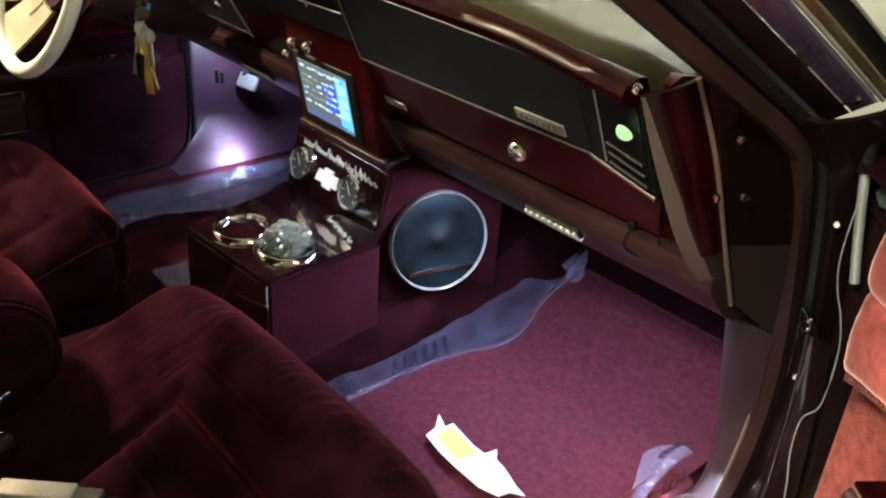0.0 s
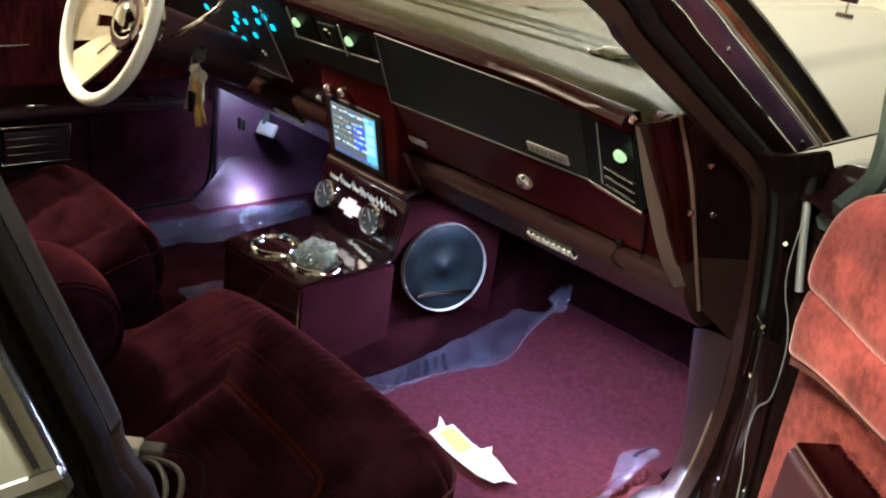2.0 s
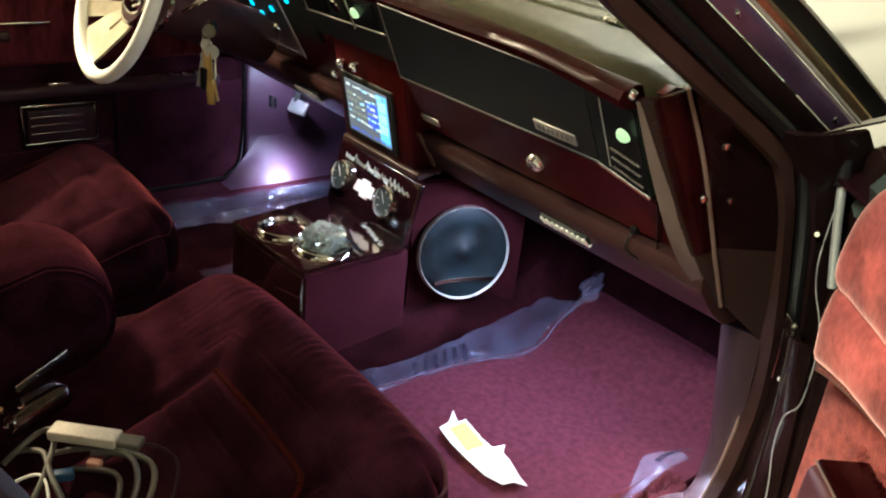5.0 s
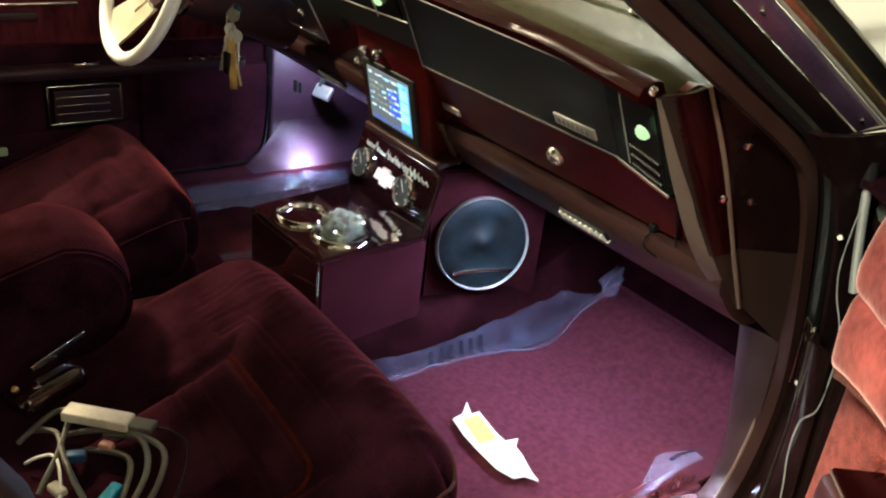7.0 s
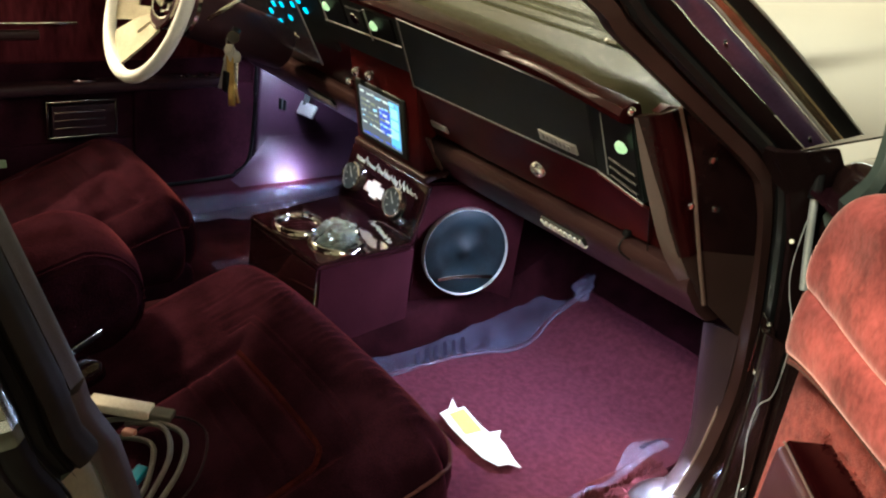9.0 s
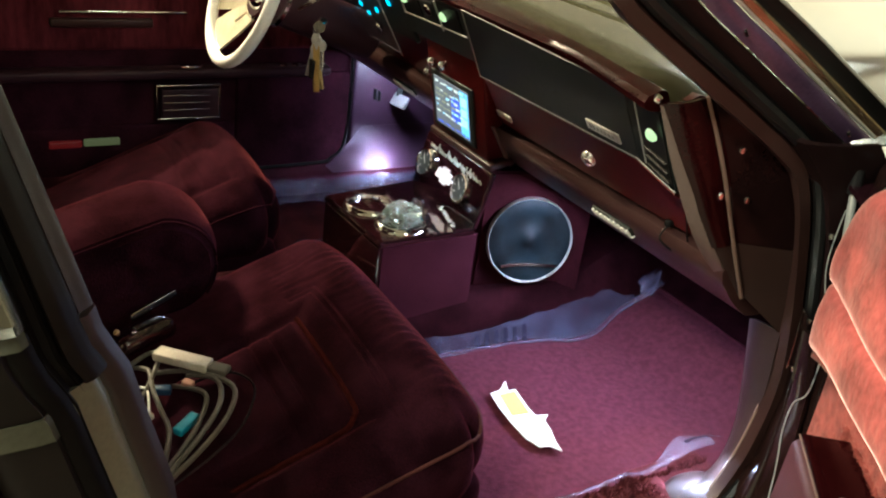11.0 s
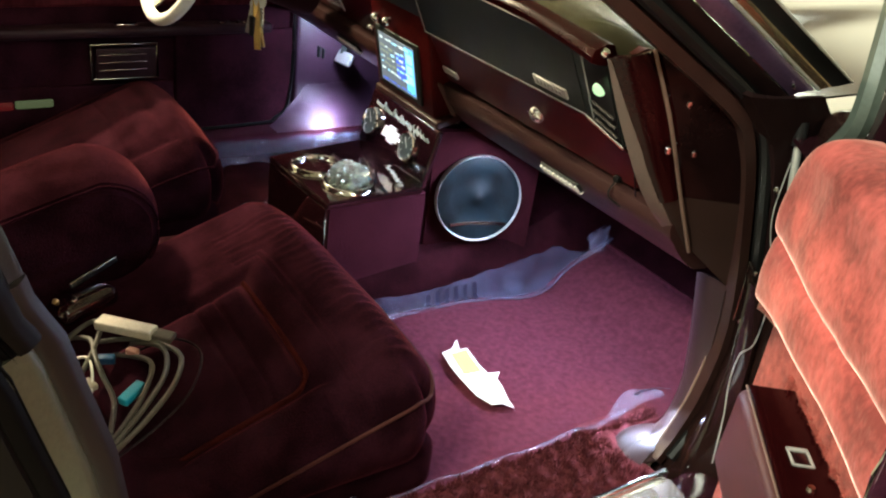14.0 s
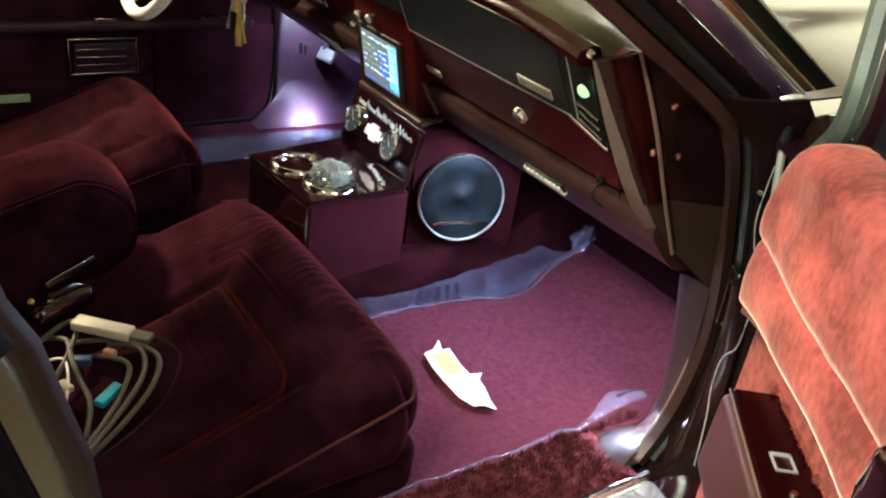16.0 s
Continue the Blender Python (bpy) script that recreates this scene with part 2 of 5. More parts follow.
def thing(name, label, category, group="", kind="", at=(0, 0, 0)):
    ob = new(name)
    ob.location = at
    ob.empty_display_size = 0.05
    return tagged(ob, label, category, group, kind)


def rbox(lo, hi, r=0.01, seg=2, cuts=1, bend=None):
    """A box with rounded edges; cuts: inner grid lines for bend(v) to work on."""
    bm = bmesh.new()
    lo, hi = Vector(lo), Vector(hi)
    r = min(r, *[(b - a) / 2.001 for a, b in zip(lo, hi)])
    n = 2 * seg + cuts
    ticks = []
    for a in range(3):
        c = [lo[a] + r - r * math.cos(math.pi / 2 * k / seg) for k in range(seg)]
        mid = [lo[a] + r + (hi[a] - lo[a] - 2 * r) * k / (cuts) for k in range(cuts + 1)]
        d = [hi[a] - r + r * math.sin(math.pi / 2 * k / seg) for k in range(1, seg + 1)]
        ticks.append(c + mid + d)
    m = len(ticks[0])
    seen = {}

    def vert(i, j, k):
        key = (i, j, k)
        if key not in seen:
            p = Vector((ticks[0][i], ticks[1][j], ticks[2][k]))
            q = Vector([min(max(p[a], lo[a] + r), hi[a] - r) for a in range(3)])
            d = p - q
            # push out to the rounded surface
            t = Vector([0.0 if abs(x) < 1e-9 else x / r for x in d])
            if t.length > 0:
                t = Vector([x * math.sqrt(max(0.0, 1 - t[(a + 1) % 3] ** 2 / 2 - t[(a + 2) % 3] ** 2 / 2 + t[(a + 1) % 3] ** 2 * t[(a + 2) % 3] ** 2 / 3)) for a, x in enumerate(t)])
            seen[key] = bm.verts.new(q + t * r)
        return seen[key]
    e = m - 1
    for i in range(e):
        for j in range(e):
            bm.faces.new((vert(i, j, 0), vert(i, j + 1, 0), vert(i + 1, j + 1, 0), vert(i + 1, j, 0)))
            bm.faces.new((vert(i, j, e), vert(i + 1, j, e), vert(i + 1, j + 1, e), vert(i, j + 1, e)))
            bm.faces.new((vert(i, 0, j), vert(i + 1, 0, j), vert(i + 1, 0, j + 1), vert(i, 0, j + 1)))
            bm.faces.new((vert(i, e, j), vert(i, e, j + 1), vert(i + 1, e, j + 1), vert(i + 1, e, j)))
            bm.faces.new((vert(0, i, j), vert(0, i, j + 1), vert(0, i + 1, j + 1), vert(0, i + 1, j)))
            bm.faces.new((vert(e, i, j), vert(e, i + 1, j), vert(e, i + 1, j + 1), vert(e, i, j + 1)))
    if bend:
        for v in bm.verts:
            v.co = bend(v.co.copy())
    return bm


def join(*bms):
    out = bmesh.new()
    for b in bms:
        me = bpy.data.meshes.new("join")
        b.to_mesh(me)
        b.free()
        out.from_mesh(me)
        bpy.data.meshes.remove(me)
    return out


def moved(bm, m):
    bmesh.ops.transform(bm, matrix=m, verts=bm.verts)
    return bm


def spline(points, steps=8, closed=False):
    """Catmull-Rom through the points."""
    p = [Vector(q) for q in points]
    n = len(p)
    out = []
    for i in range(n if closed else n - 1):
        a, b, c, d = (p[(i + k) % n] if closed else p[min(max(i + k, 0), n - 1)] for k in (-1, 0, 1, 2))
        for s in range(steps):
            t = s / steps
            out.append(0.5 * ((2 * b) + (c - a) * t + (2 * a - 5 * b + 4 * c - d) * t * t + (3 * b - a - 3 * c + d) * t ** 3))
    if not closed:
        out.append(p[-1])
    return out


def sweep(path, section, closed=False, up=(0, 0, 1), caps=True, scale=None):
    """Carries a flat section (list of (side, up)) along a path."""
    bm = bmesh.new()
    path = [Vector(q) for q in path]
    rings, n, up = [], len(path), Vector(up)
    for i, p in enumerate(path):
        a, b = (path[i - 1], path[(i + 1) % n]) if closed else (path[max(i - 1, 0)], path[min(i + 1, n - 1)])
        t = (b - a).normalized()
        side = t.cross(up)
        side = side.normalized() if side.length > 1e-4 else Vector((1, 0, 0))
        u = side.cross(t).normalized()
        k = scale(i / max(1, n - 1)) if scale else 1.0
        rings.append([bm.verts.new(p + side * (x * k) + u * (y * k)) for x, y in section])
    m = len(section)
    for i in range(n if closed else n - 1):
        r, s = rings[i], rings[(i + 1) % n]
        for j in range(m):
            bm.faces.new((r[j], r[(j + 1) % m], s[(j + 1) % m], s[j]))
    if caps and not closed:
        bm.faces.new(rings[0][::-1])
        bm.faces.new(rings[-1])
    bmesh.ops.recalc_face_normals(bm, faces=bm.faces)
    return bm


def tube(path, r, n=8, **k):
    return sweep(path, [(r * math.cos(a), r * math.sin(a)) for a in [2 * math.pi * i / n for i in range(n)]], **k)


def lathe(profile, n=32, m=None):
    """Turns (radius, height) about z."""
    bm = bmesh.new()
    rings = []
    for r, z in profile:
        rings.append([bm.verts.new((r * math.cos(2 * math.pi * i / n), r * math.sin(2 * math.pi * i / n), z)) for i in range(n)] if r > 1e-6 else [bm.verts.new((0, 0, z))])
    for a, b in zip(rings, rings[1:]):
        for i in range(n):
            q = [a[i % len(a)], a[(i + 1) % len(a)], b[(i + 1) % len(b)], b[i % len(b)]]
            q = list(dict.fromkeys(q))
            if len(q) > 2:
                bm.faces.new(q)
    bmesh.ops.recalc_face_normals(bm, faces=bm.faces)
    return moved(bm, m) if m else bm


def slab(outline, depth, m=None, bevel=0.0):
    """A plate: outline in its x, y plane, depth along z."""
    bm = bmesh.new()
    face = bm.faces.new([bm.verts.new((x, y, 0)) for x, y in outline])
    ext = bmesh.ops.extrude_face_region(bm, geom=[face])
    for v in ext["geom"]:
        if isinstance(v, bmesh.types.BMVert):
            v.co.z += depth
    bmesh.ops.recalc_face_normals(bm, faces=bm.faces)
    if bevel:
        bmesh.ops.bevel(bm, geom=[e for e in bm.edges], offset=bevel, segments=2, affect="EDGES", clamp_overlap=True)
    return moved(bm, m) if m else bm


def sheet(f, nu, nv, thick=0.0):
    """A surface f(u, v) -> point, u and v from 0 to 1, with thickness behind it."""
    bm = bmesh.new()
    g = [[bm.verts.new(f(i / nu, j / nv)) for j in range(nv + 1)] for i in range(nu + 1)]
    for i in range(nu):
        for j in range(nv):
            bm.faces.new((g[i][j], g[i + 1][j], g[i + 1][j + 1], g[i][j + 1]))
    if thick:
        bm.normal_update()
        back = [[bm.verts.new(v.co - v.normal * thick) for v in row] for row in g]
        for i in range(nu):
            for j in range(nv):
                bm.faces.new((back[i][j + 1], back[i + 1][j + 1], back[i + 1][j], back[i][j]))
        rim = [(i, 0) for i in range(nu)] + [(nu, j) for j in range(nv)] + [(i, nv) for i in range(nu, 0, -1)] + [(0, j) for j in range(nv, 0, -1)]
        for (i, j), (k, m) in zip(rim, rim[1:] + rim[:1]):
            bm.faces.new((g[k][m], g[i][j], back[i][j], back[k][m]))
    return bm


def basis(origin, x, y):
    """A pose with its x and y axes along those directions."""
    x = Vector(x).normalized()
    z = x.cross(Vector(y)).normalized()
    y = z.cross(x)
    m = Matrix((x, y, z)).transposed().to_4x4()
    m.translation = origin
    return m


# ---- garage ----
def wall(name, lo, hi, mat, label):
    return tagged(part(name, rbox(lo, hi, 0.004, 1), mat), label, name.split("_")[0], kind="structure")


wall("ground", (-6, -6, -0.2), (7, 6, 0.0), CONCRETE, "grey concrete garage floor under the car")
wall("wall_north", (-6, 4.2, 0), (6.8, 4.4, 2.8), WALL, "cream painted garage wall ahead of the car")
wall("wall_south", (-6, -6.0, 0), (6.8, -5.8, 2.8), WALL, "cream painted garage wall behind the car")
wall("wall_east", (6.4, -5.8, 0), (6.6, 4.2, 2.8), BOARD, "tan boarded garage wall beside the car")
wall("wall_west", (-4.2, -5.8, 0), (-4.0, 4.2, 2.8), WALL, "cream painted garage wall")
wall("ceiling", (-4.2, -6.0, 2.8), (6.8, 4.4, 3.0), BOARD, "tan boarded garage ceiling")


# ---- car shell ----
def tunnel(x, y):
    """Height of the car floor: flat pans, a hump along the middle, the toe board rising ahead."""
    hump = 0.085 + 0.05 * min(1, max(0, (y + 0.3) / 0.7))
    k = min(1, max(0, (0.190 - abs(x - 0.02)) / 0.06))
    z = 0.290 + hump * k * k * (3 - 2 * k)
    if y > 0.27:
        z += (y - 0.27) * 0.45 + max(0, y - 0.42) * 0.5
    return z


def floor_point(u, v):
    x, y = -0.70 + 1.40 * u, -1.5 + 2.12 * v
    return Vector((x, y, tunnel(x, y) + 0.002 * noise.noise(Vector((x * 9, y * 9, 0)))))


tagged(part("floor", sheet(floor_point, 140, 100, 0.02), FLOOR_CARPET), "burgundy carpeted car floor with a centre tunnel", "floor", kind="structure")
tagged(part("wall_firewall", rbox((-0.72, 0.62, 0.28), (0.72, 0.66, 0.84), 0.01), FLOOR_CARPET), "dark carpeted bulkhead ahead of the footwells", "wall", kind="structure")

# sill of the door opening: shag cover, then the bright step plate
tagged(part("sill", rbox((0.648, -1.4, 0.24), (0.795, 0.05, 0.335), 0.015, 3), SHAG), "burgundy shag-covered door sill", "sill", kind="structure")


def tufts():
    """Short standing pile on the sill."""
    rnd = random.Random(3)
    verts, faces = [], []
    for _ in range(22000):
        x, y = rnd.uniform(0.650, 0.792), rnd.uniform(-0.60, 0.15)
        if (y > 0.02 and x > 0.660) or x < 0.652 + 0.003 * math.sin(y * 40):
            continue
        clump = 0.5 + noise.noise(Vector((x * 70, y * 70, 0)))
        h, a = (0.004 + 0.014 * max(0, clump)) * rnd.uniform(0.7, 1.2), rnd.uniform(0, 6.283)
        lean = Vector((rnd.gauss(0, 0.004), rnd.gauss(0, 0.004), h))
        w = Vector((math.cos(a), math.sin(a), 0)) * rnd.uniform(0.0012, 0.0024)
        b = Vector((x, y, 0.330 - 0.4 * max(0, 0.628 - x)))
        i = len(verts)
        verts += [b - w, b + w, b + lean]
        faces.append((i, i + 1, i + 2))
    me = bpy.data.meshes.new("sill_pile")
    me.from_pydata(verts, [], faces)
    me.materials.append(SHAG)
    return tagged(new("sill_pile", me), "shaggy burgundy pile along the door sill", "carpet pile", kind="stuff")


tufts()
tagged(part("sill_end", rbox((0.624, 0.0, 0.29), (0.672, 0.155, 0.331), 0.008, 2), SHAG), "shaggy carpet end of the sill by the kick panel", "sill", kind="structure")

step = thing("step_plate", "ribbed bright aluminium step plate on the sill", "step plate", kind="structure", at=(0.80, -0.5, 0.34))
part("plate", slab([(0.797, -1.35), (0.850, -1.35), (0.850, 0.006), (0.840, 0.022), (0.805, 0.028), (0.797, 0.02)], 0.006, pose(0, 0, 0.352), 0.002), KNOB, step)
for k in range(6):
    part("rib", rbox((0.805 + 0.006 * k, -1.3, 0.357), (0.808 + 0.006 * k, -0.012, 0.3605), 0.001, 1), KNOB, step)
part("lip", rbox((0.789, -1.35, 0.325), (0.799, 0.028, 0.370), 0.004), CHROME, step)
tagged(part("wall_rocker", rbox((0.79, -1.4, 0.10), (0.862, 0.16, 0.351), 0.02, 3), PAINT), "glossy dark maroon rocker panel below the door", "rocker panel", kind="structure")


# ---- pillars of the open door ----
WIND = [(0.70, -0.336, 1.119), (0.712, -0.246, 1.062), (0.724, -0.10, 0.976), (0.74, 0.012, 0.905), (0.742, 0.050, 0.862), (0.742, 0.086, 0.778),
        (0.742, 0.128, 0.633), (0.742, 0.140, 0.532), (0.742, 0.124, 0.435), (0.742, 0.095, 0.372), (0.745, 0.06, 0.335)]
MOLD = [(0.745, -0.235, 1.130), (0.757, -0.12, 1.068), (0.770, -0.004, 1.0), (0.775, 0.117, 0.932)]
ROOF_END, MOLD_END = (0.60, -0.80, 1.36), (0.655, -0.72, 1.385)
wind = spline([ROOF_END] + WIND, 8)
tagged(part("trim_door_opening", sweep(wind, [(-0.013, -0.010), (0.003, -0.012), (0.012, -0.005), (0.012, 0.006), (0.002, 0.010), (-0.011, 0.008)], up=(-1, 0, 0)), OPENING_TRIM),
       "maroon plastic trim round the door opening", "trim", kind="structure")
part_rubber = tagged(part("trim_weatherstrip", tube([p + Vector((0.016, 0.014, 0.010)) for p in wind], 0.009, 8, up=(-1, 0, 0)), RUBBER),
                     "black rubber weatherstrip round the door opening", "weatherstrip", kind="structure")

upper = spline([ROOF_END] + WIND[:4], 8)
outer = spline([MOLD_END] + MOLD, 8)


def along(line, t):
    k = t * (len(line) - 1)
    i = min(int(k), len(line) - 2)
    return line[i].lerp(line[i + 1], k - i)


def strip(a, b, lift):
    """A band of the windshield pillar between two fractions of its width."""
    def f(u, v):
        p, q = along(upper, u), along(outer, u)
        s = a + (b - a) * v
        return p.lerp(q, s) + Vector((0.6, -0.3, 0.5)) * (lift * math.sin(math.pi * v))
    return f


pillar = thing("pillar_windshield", "dark maroon windshield pillar with bright outer moulding", "pillar", kind="structure", at=(0.74, 0.0, 0.95))
for a, b, lift, mat, nm in ((0.10, 0.26, 0.006, TRIM, "inner_cover"), (0.26, 0.40, -0.006, RUBBER, "seal"), (0.40, 0.64, 0.004, DARK_JAMB, "channel"), (0.66, 0.96, 0.008, PILLAR, "painted_face")):
    part(nm, sheet(strip(a, b, lift), 30, 5, 0.006), mat, pillar)
part("moulding", tube(outer, 0.0022, 8, up=(-1, 0, 0)), SILVER, pillar, "thin bright metal moulding")
part("tan_moulding", sheet(strip(1.02, 1.16, 0.003), 30, 4, 0.006), TAN_METAL, pillar, "tan metal moulding")
part("outer_seal", sheet(strip(1.16, 1.40, -0.004), 30, 4, 0.006), RUBBER, pillar, "dark brown outer seal")
part("outer_lip", tube([along(upper, k / 20).lerp(along(outer, k / 20), 1.41) for k in range(21)], 0.0018, 6, up=(-1, 0, 0)), SILVER, pillar, "thin bright outer lip")

for u_ in (0.55, 0.95):
    q = strip(0.62, 0.93, 0.008)(u_, 0.5)
    part("pillar_screw", lathe([(0, 0.005), (0.005, 0.004), (0.006, 0)], 10, basis(q, (0.3, -0.9, 0.2), (-0.5, 0.1, 1))), CHROME, pillar)

# hinge pillar: painted jamb outside the trim, from the cowl to the rocker
HP = [(0.905, 0.0), (0.862, 0.045), (0.778, 0.086), (0.633, 0.128), (0.532, 0.140), (0.435, 0.124), (0.36, 0.085), (0.30, 0.05)]


def jamb_y(z):
    for (za, ya), (zb, yb) in zip(HP, HP[1:]):
        if z >= zb:
            return ya + (yb - ya) * (za - z) / (za - zb)
    return HP[-1][1]


def jamb(u, v):
    z = 0.93 - 0.64 * u
    y = jamb_y(z)
    steps = [(0.735, 0.012), (0.756, 0.020), (0.772, 0.022), (0.784, 0.048), (0.790, 0.085), (0.795, 0.13)]
    k = v * 5
    i = min(int(k), 4)
    a, b = steps[i], steps[i + 1]
    return Vector((a[0] + (b[0] - a[0]) * (k - i), y + a[1] + (b[1] - a[1]) * (k - i), z))


# Highlight along the trim's inner edge, painted as a pale bead.
tagged(part("trim_bead", tube([p + Vector((-0.012, -0.006, 0.0)) for p in spline(WIND[4:], 8)], 0.0028, 8, up=(-1, 0, 0)), FLANGE), "pale bead for the highlight along the door opening trim", "trim", kind="structure")
tagged(part("pillar_hinge", sheet(jamb, 30, 10, 0.006), DARK_JAMB), "glossy dark maroon hinge pillar of the open door", "pillar", kind="structure")


def hinge_plate(u, v):
    """Painted lower face of the hinge pillar, reaching out to the door gap."""
    z = 0.66 - 0.36 * u
    a = Vector((0.750, jamb_y(z) + 0.006, z))
    b = Vector((0.814 + (0.6 - z) * 0.067, 0.100, z))
    return a.lerp(b, v) + Vector((0.0, -0.010 * math.sin(math.pi * v) - 0.004 * math.exp(-((v - 0.45) / 0.04) ** 2), 0))


tagged(part("hinge_plate", sheet(hinge_plate, 24, 24, 0.006), HINGE_PAINT), "glossy dark painted hinge plate beside the kick panel", "pillar", kind="structure")
for x, y, z in ((0.771, 0.121, 0.667), (0.776, 0.117, 0.634), (0.781, 0.114, 0.625), (0.777, 0.113, 0.595), (0.776, jamb_y(0.80) + 0.022, 0.80)):
    tagged(part("hinge_bolt", lathe([(0, 0.004), (0.003, 0.004), (0.0042, 0.003), (0.0046, 0)], 12, basis((x, y, z), (1, 0.3, 0), (0, 0, 1))), CHROME), "small bright bolt on the hinge pillar", "bolt", group="hinge bolts")
tagged(part("wiring_tube", tube(spline([(0.789, 0.090, 0.872), (0.797, 0.090, 0.828), (0.805, 0.090, 0.788), (0.813, 0.092, 0.748)], 6), 0.0052, 10), SILVER),
       "bright door wiring tube beside the hinge pillar", "tube")

tagged(part("wiring_sleeve", tube([(0.784, 0.092, 0.895), (0.788, 0.090, 0.876), (0.790, 0.090, 0.866)], 0.0085, 12), RUBBER), "black rubber sleeve on the door wiring", "sleeve")
tagged(part("door_wire", tube(spline([(0.80, 0.070, 0.850), (0.80, 0.068, 0.785), (0.803, 0.078, 0.742), (0.812, 0.090, 0.703), (0.820, 0.093, 0.66), (0.820, 0.093, 0.59), (0.806, 0.090, 0.562), (0.806, 0.088, 0.515), (0.815, 0.088, 0.46), (0.822, 0.088, 0.38)], 6), 0.0008, 6), SILVER),
       "thin bright wire curving down the hinge pillar", "wire")
bracket = thing("hinge_bracket", "small dark hinge bracket with a bright edge", "bracket", at=(0.77, 0.12, 0.60))
part("edge", tube([(0.759, 0.116, 0.680), (0.766, 0.110, 0.630), (0.768, 0.108, 0.592)], 0.0010, 6), DIM_CHROME, bracket)
part("hook", tube(spline([(0.759, 0.116, 0.680), (0.770, 0.114, 0.672), (0.777, 0.112, 0.660), (0.774, 0.113, 0.652)], 5), 0.0009, 6), DIM_CHROME, bracket)
part("plate", slab([(0.760, 0.592), (0.786, 0.586), (0.788, 0.640), (0.780, 0.664), (0.757, 0.680)], 0.004, Matrix(((1, 0, 0, 0), (0, 0, 1, 0.118), (0, 1, 0, 0), (0, 0, 0, 1))), 0.001), HINGE_PAINT, bracket)


# kick panel: maroon plastic, flared towards the sill
KICK_IN = [(0.655, 0.152, 0.60), (0.660, 0.178, 0.467), (0.670, 0.182, 0.385), (0.680, 0.146, 0.342), (0.686, 0.070, 0.332), (0.694, 0.035, 0.322)]
KICK_OUT = [(0.735, 0.118, 0.63), (0.735, 0.128, 0.50), (0.735, 0.112, 0.42), (0.738, 0.085, 0.368), (0.742, 0.050, 0.347), (0.745, 0.030, 0.335)]


def kick(u, v):
    p = along(spline(KICK_IN, 8), u).lerp(along(spline(KICK_OUT, 8), u), v)
    return p + Vector((-0.007, -0.010, 0.005)) * math.sin(math.pi * v)


tagged(part("kick_panel", sheet(kick, 48, 16, 0.004), KICK_GREY), "maroon plastic kick panel flared out above the sill", "kick panel", kind="structure")
tagged(part("kick_tip", moved(rbox((-0.5, -0.5, -0.5), (0.5, 0.5, 0.5), 0.499, 6, 1), pose(0.712, 0.068, 0.338, 14, 0, -12) @ Matrix.Diagonal((0.080, 0.105, 0.024, 1))), KICK_GREY), "rounded lower tip of the kick panel over the sill", "kick panel", kind="structure")
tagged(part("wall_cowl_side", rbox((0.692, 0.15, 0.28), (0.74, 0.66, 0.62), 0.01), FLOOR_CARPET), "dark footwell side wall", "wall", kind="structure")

# centre pillar behind the opening
BP = [(1.36, -0.948), (0.85, -0.800), (0.813, -0.791), (0.774, -0.771), (0.705, -0.754), (0.641, -0.737), (0.567, -0.728), (0.42, -0.70), (0.30, -0.68)]


def bp_y(z):
    for (za, ya), (zb, yb) in zip(BP, BP[1:]):
        if z >= zb:
            return ya + (yb - ya) * (za - z) / (za - zb)
    return BP[-1][1]


def bp_x(z):
    return 0.768 - 0.45 * max(0, z - 0.85) - 0.014 * min(1, max(0, (0.85 - z) / 0.05))


def post(z0, z1, rows, n=24):
    def f(u, v):
        z = z1 + (z0 - z1) * u
        k = v * (len(rows) - 1)
        i = min(int(k), len(rows) - 2)
        a, b = Vector(rows[i]), Vector(rows[i + 1])
        d = a.lerp(b, k - i)
        return Vector((bp_x(z) + d.x, bp_y(z) + d.y, z))
    return sheet(f, n, 4 * (len(rows) - 1), 0.005)


pillar = thing("pillar_centre", "dark lacquered centre pillar with a polished metal cover plate", "pillar", kind="structure", at=(0.75, -0.8, 0.34))
part("inner_cover", post(0.845, 1.33, [(-0.030, -0.030), (-0.012, 0.002), (0.000, 0.003), (0.006, -0.004), (0.010, -0.008)]), PILLAR_BROWN, pillar, "brown plastic inner cover")
part("lower_cover", post(0.30, 0.842, [(-0.040, -0.060), (-0.020, -0.004), (-0.004, 0.004), (0.006, -0.002), (0.012, -0.014), (0.010, -0.022)]), PILLAR_BROWN, pillar, "brown plastic lower cover")
part("jamb", post(0.787, 1.33, [(0.008, -0.009), (0.016, -0.011), (0.026, -0.019), (0.030, -0.027)]), JAMB_BROWN, pillar, "flat dark brown jamb")
part("channel", post(0.30, 1.33, [(0.028, -0.027), (0.026, -0.030), (0.026, -0.042), (0.040, -0.045)]), SEAL, pillar)
part("lower_jamb", post(0.30, 0.785, [(0.012, -0.020), (0.022, -0.024), (0.034, -0.040), (0.044, -0.058)]), JAMB_REFLECTION, pillar, "lower jamb coloured with a tan reflection")
part("jamb_seal", post(0.30, 0.853, [(0.040, -0.046), (0.047, -0.050), (0.050, -0.058), (0.046, -0.064)]), SEAL, pillar)
plate = part("cover_plate", post(0.866, 1.33, [(0.057, -0.051), (0.060, -0.054), (0.060, -0.090), (0.058, -0.094)]), PLATE, pillar, "polished metal cover plate")
part("groove", post(0.870, 1.33, [(0.0600, -0.0545), (0.0606, -0.0550), (0.0606, -0.0560), (0.0600, -0.0565)]), RUBBER, pillar)
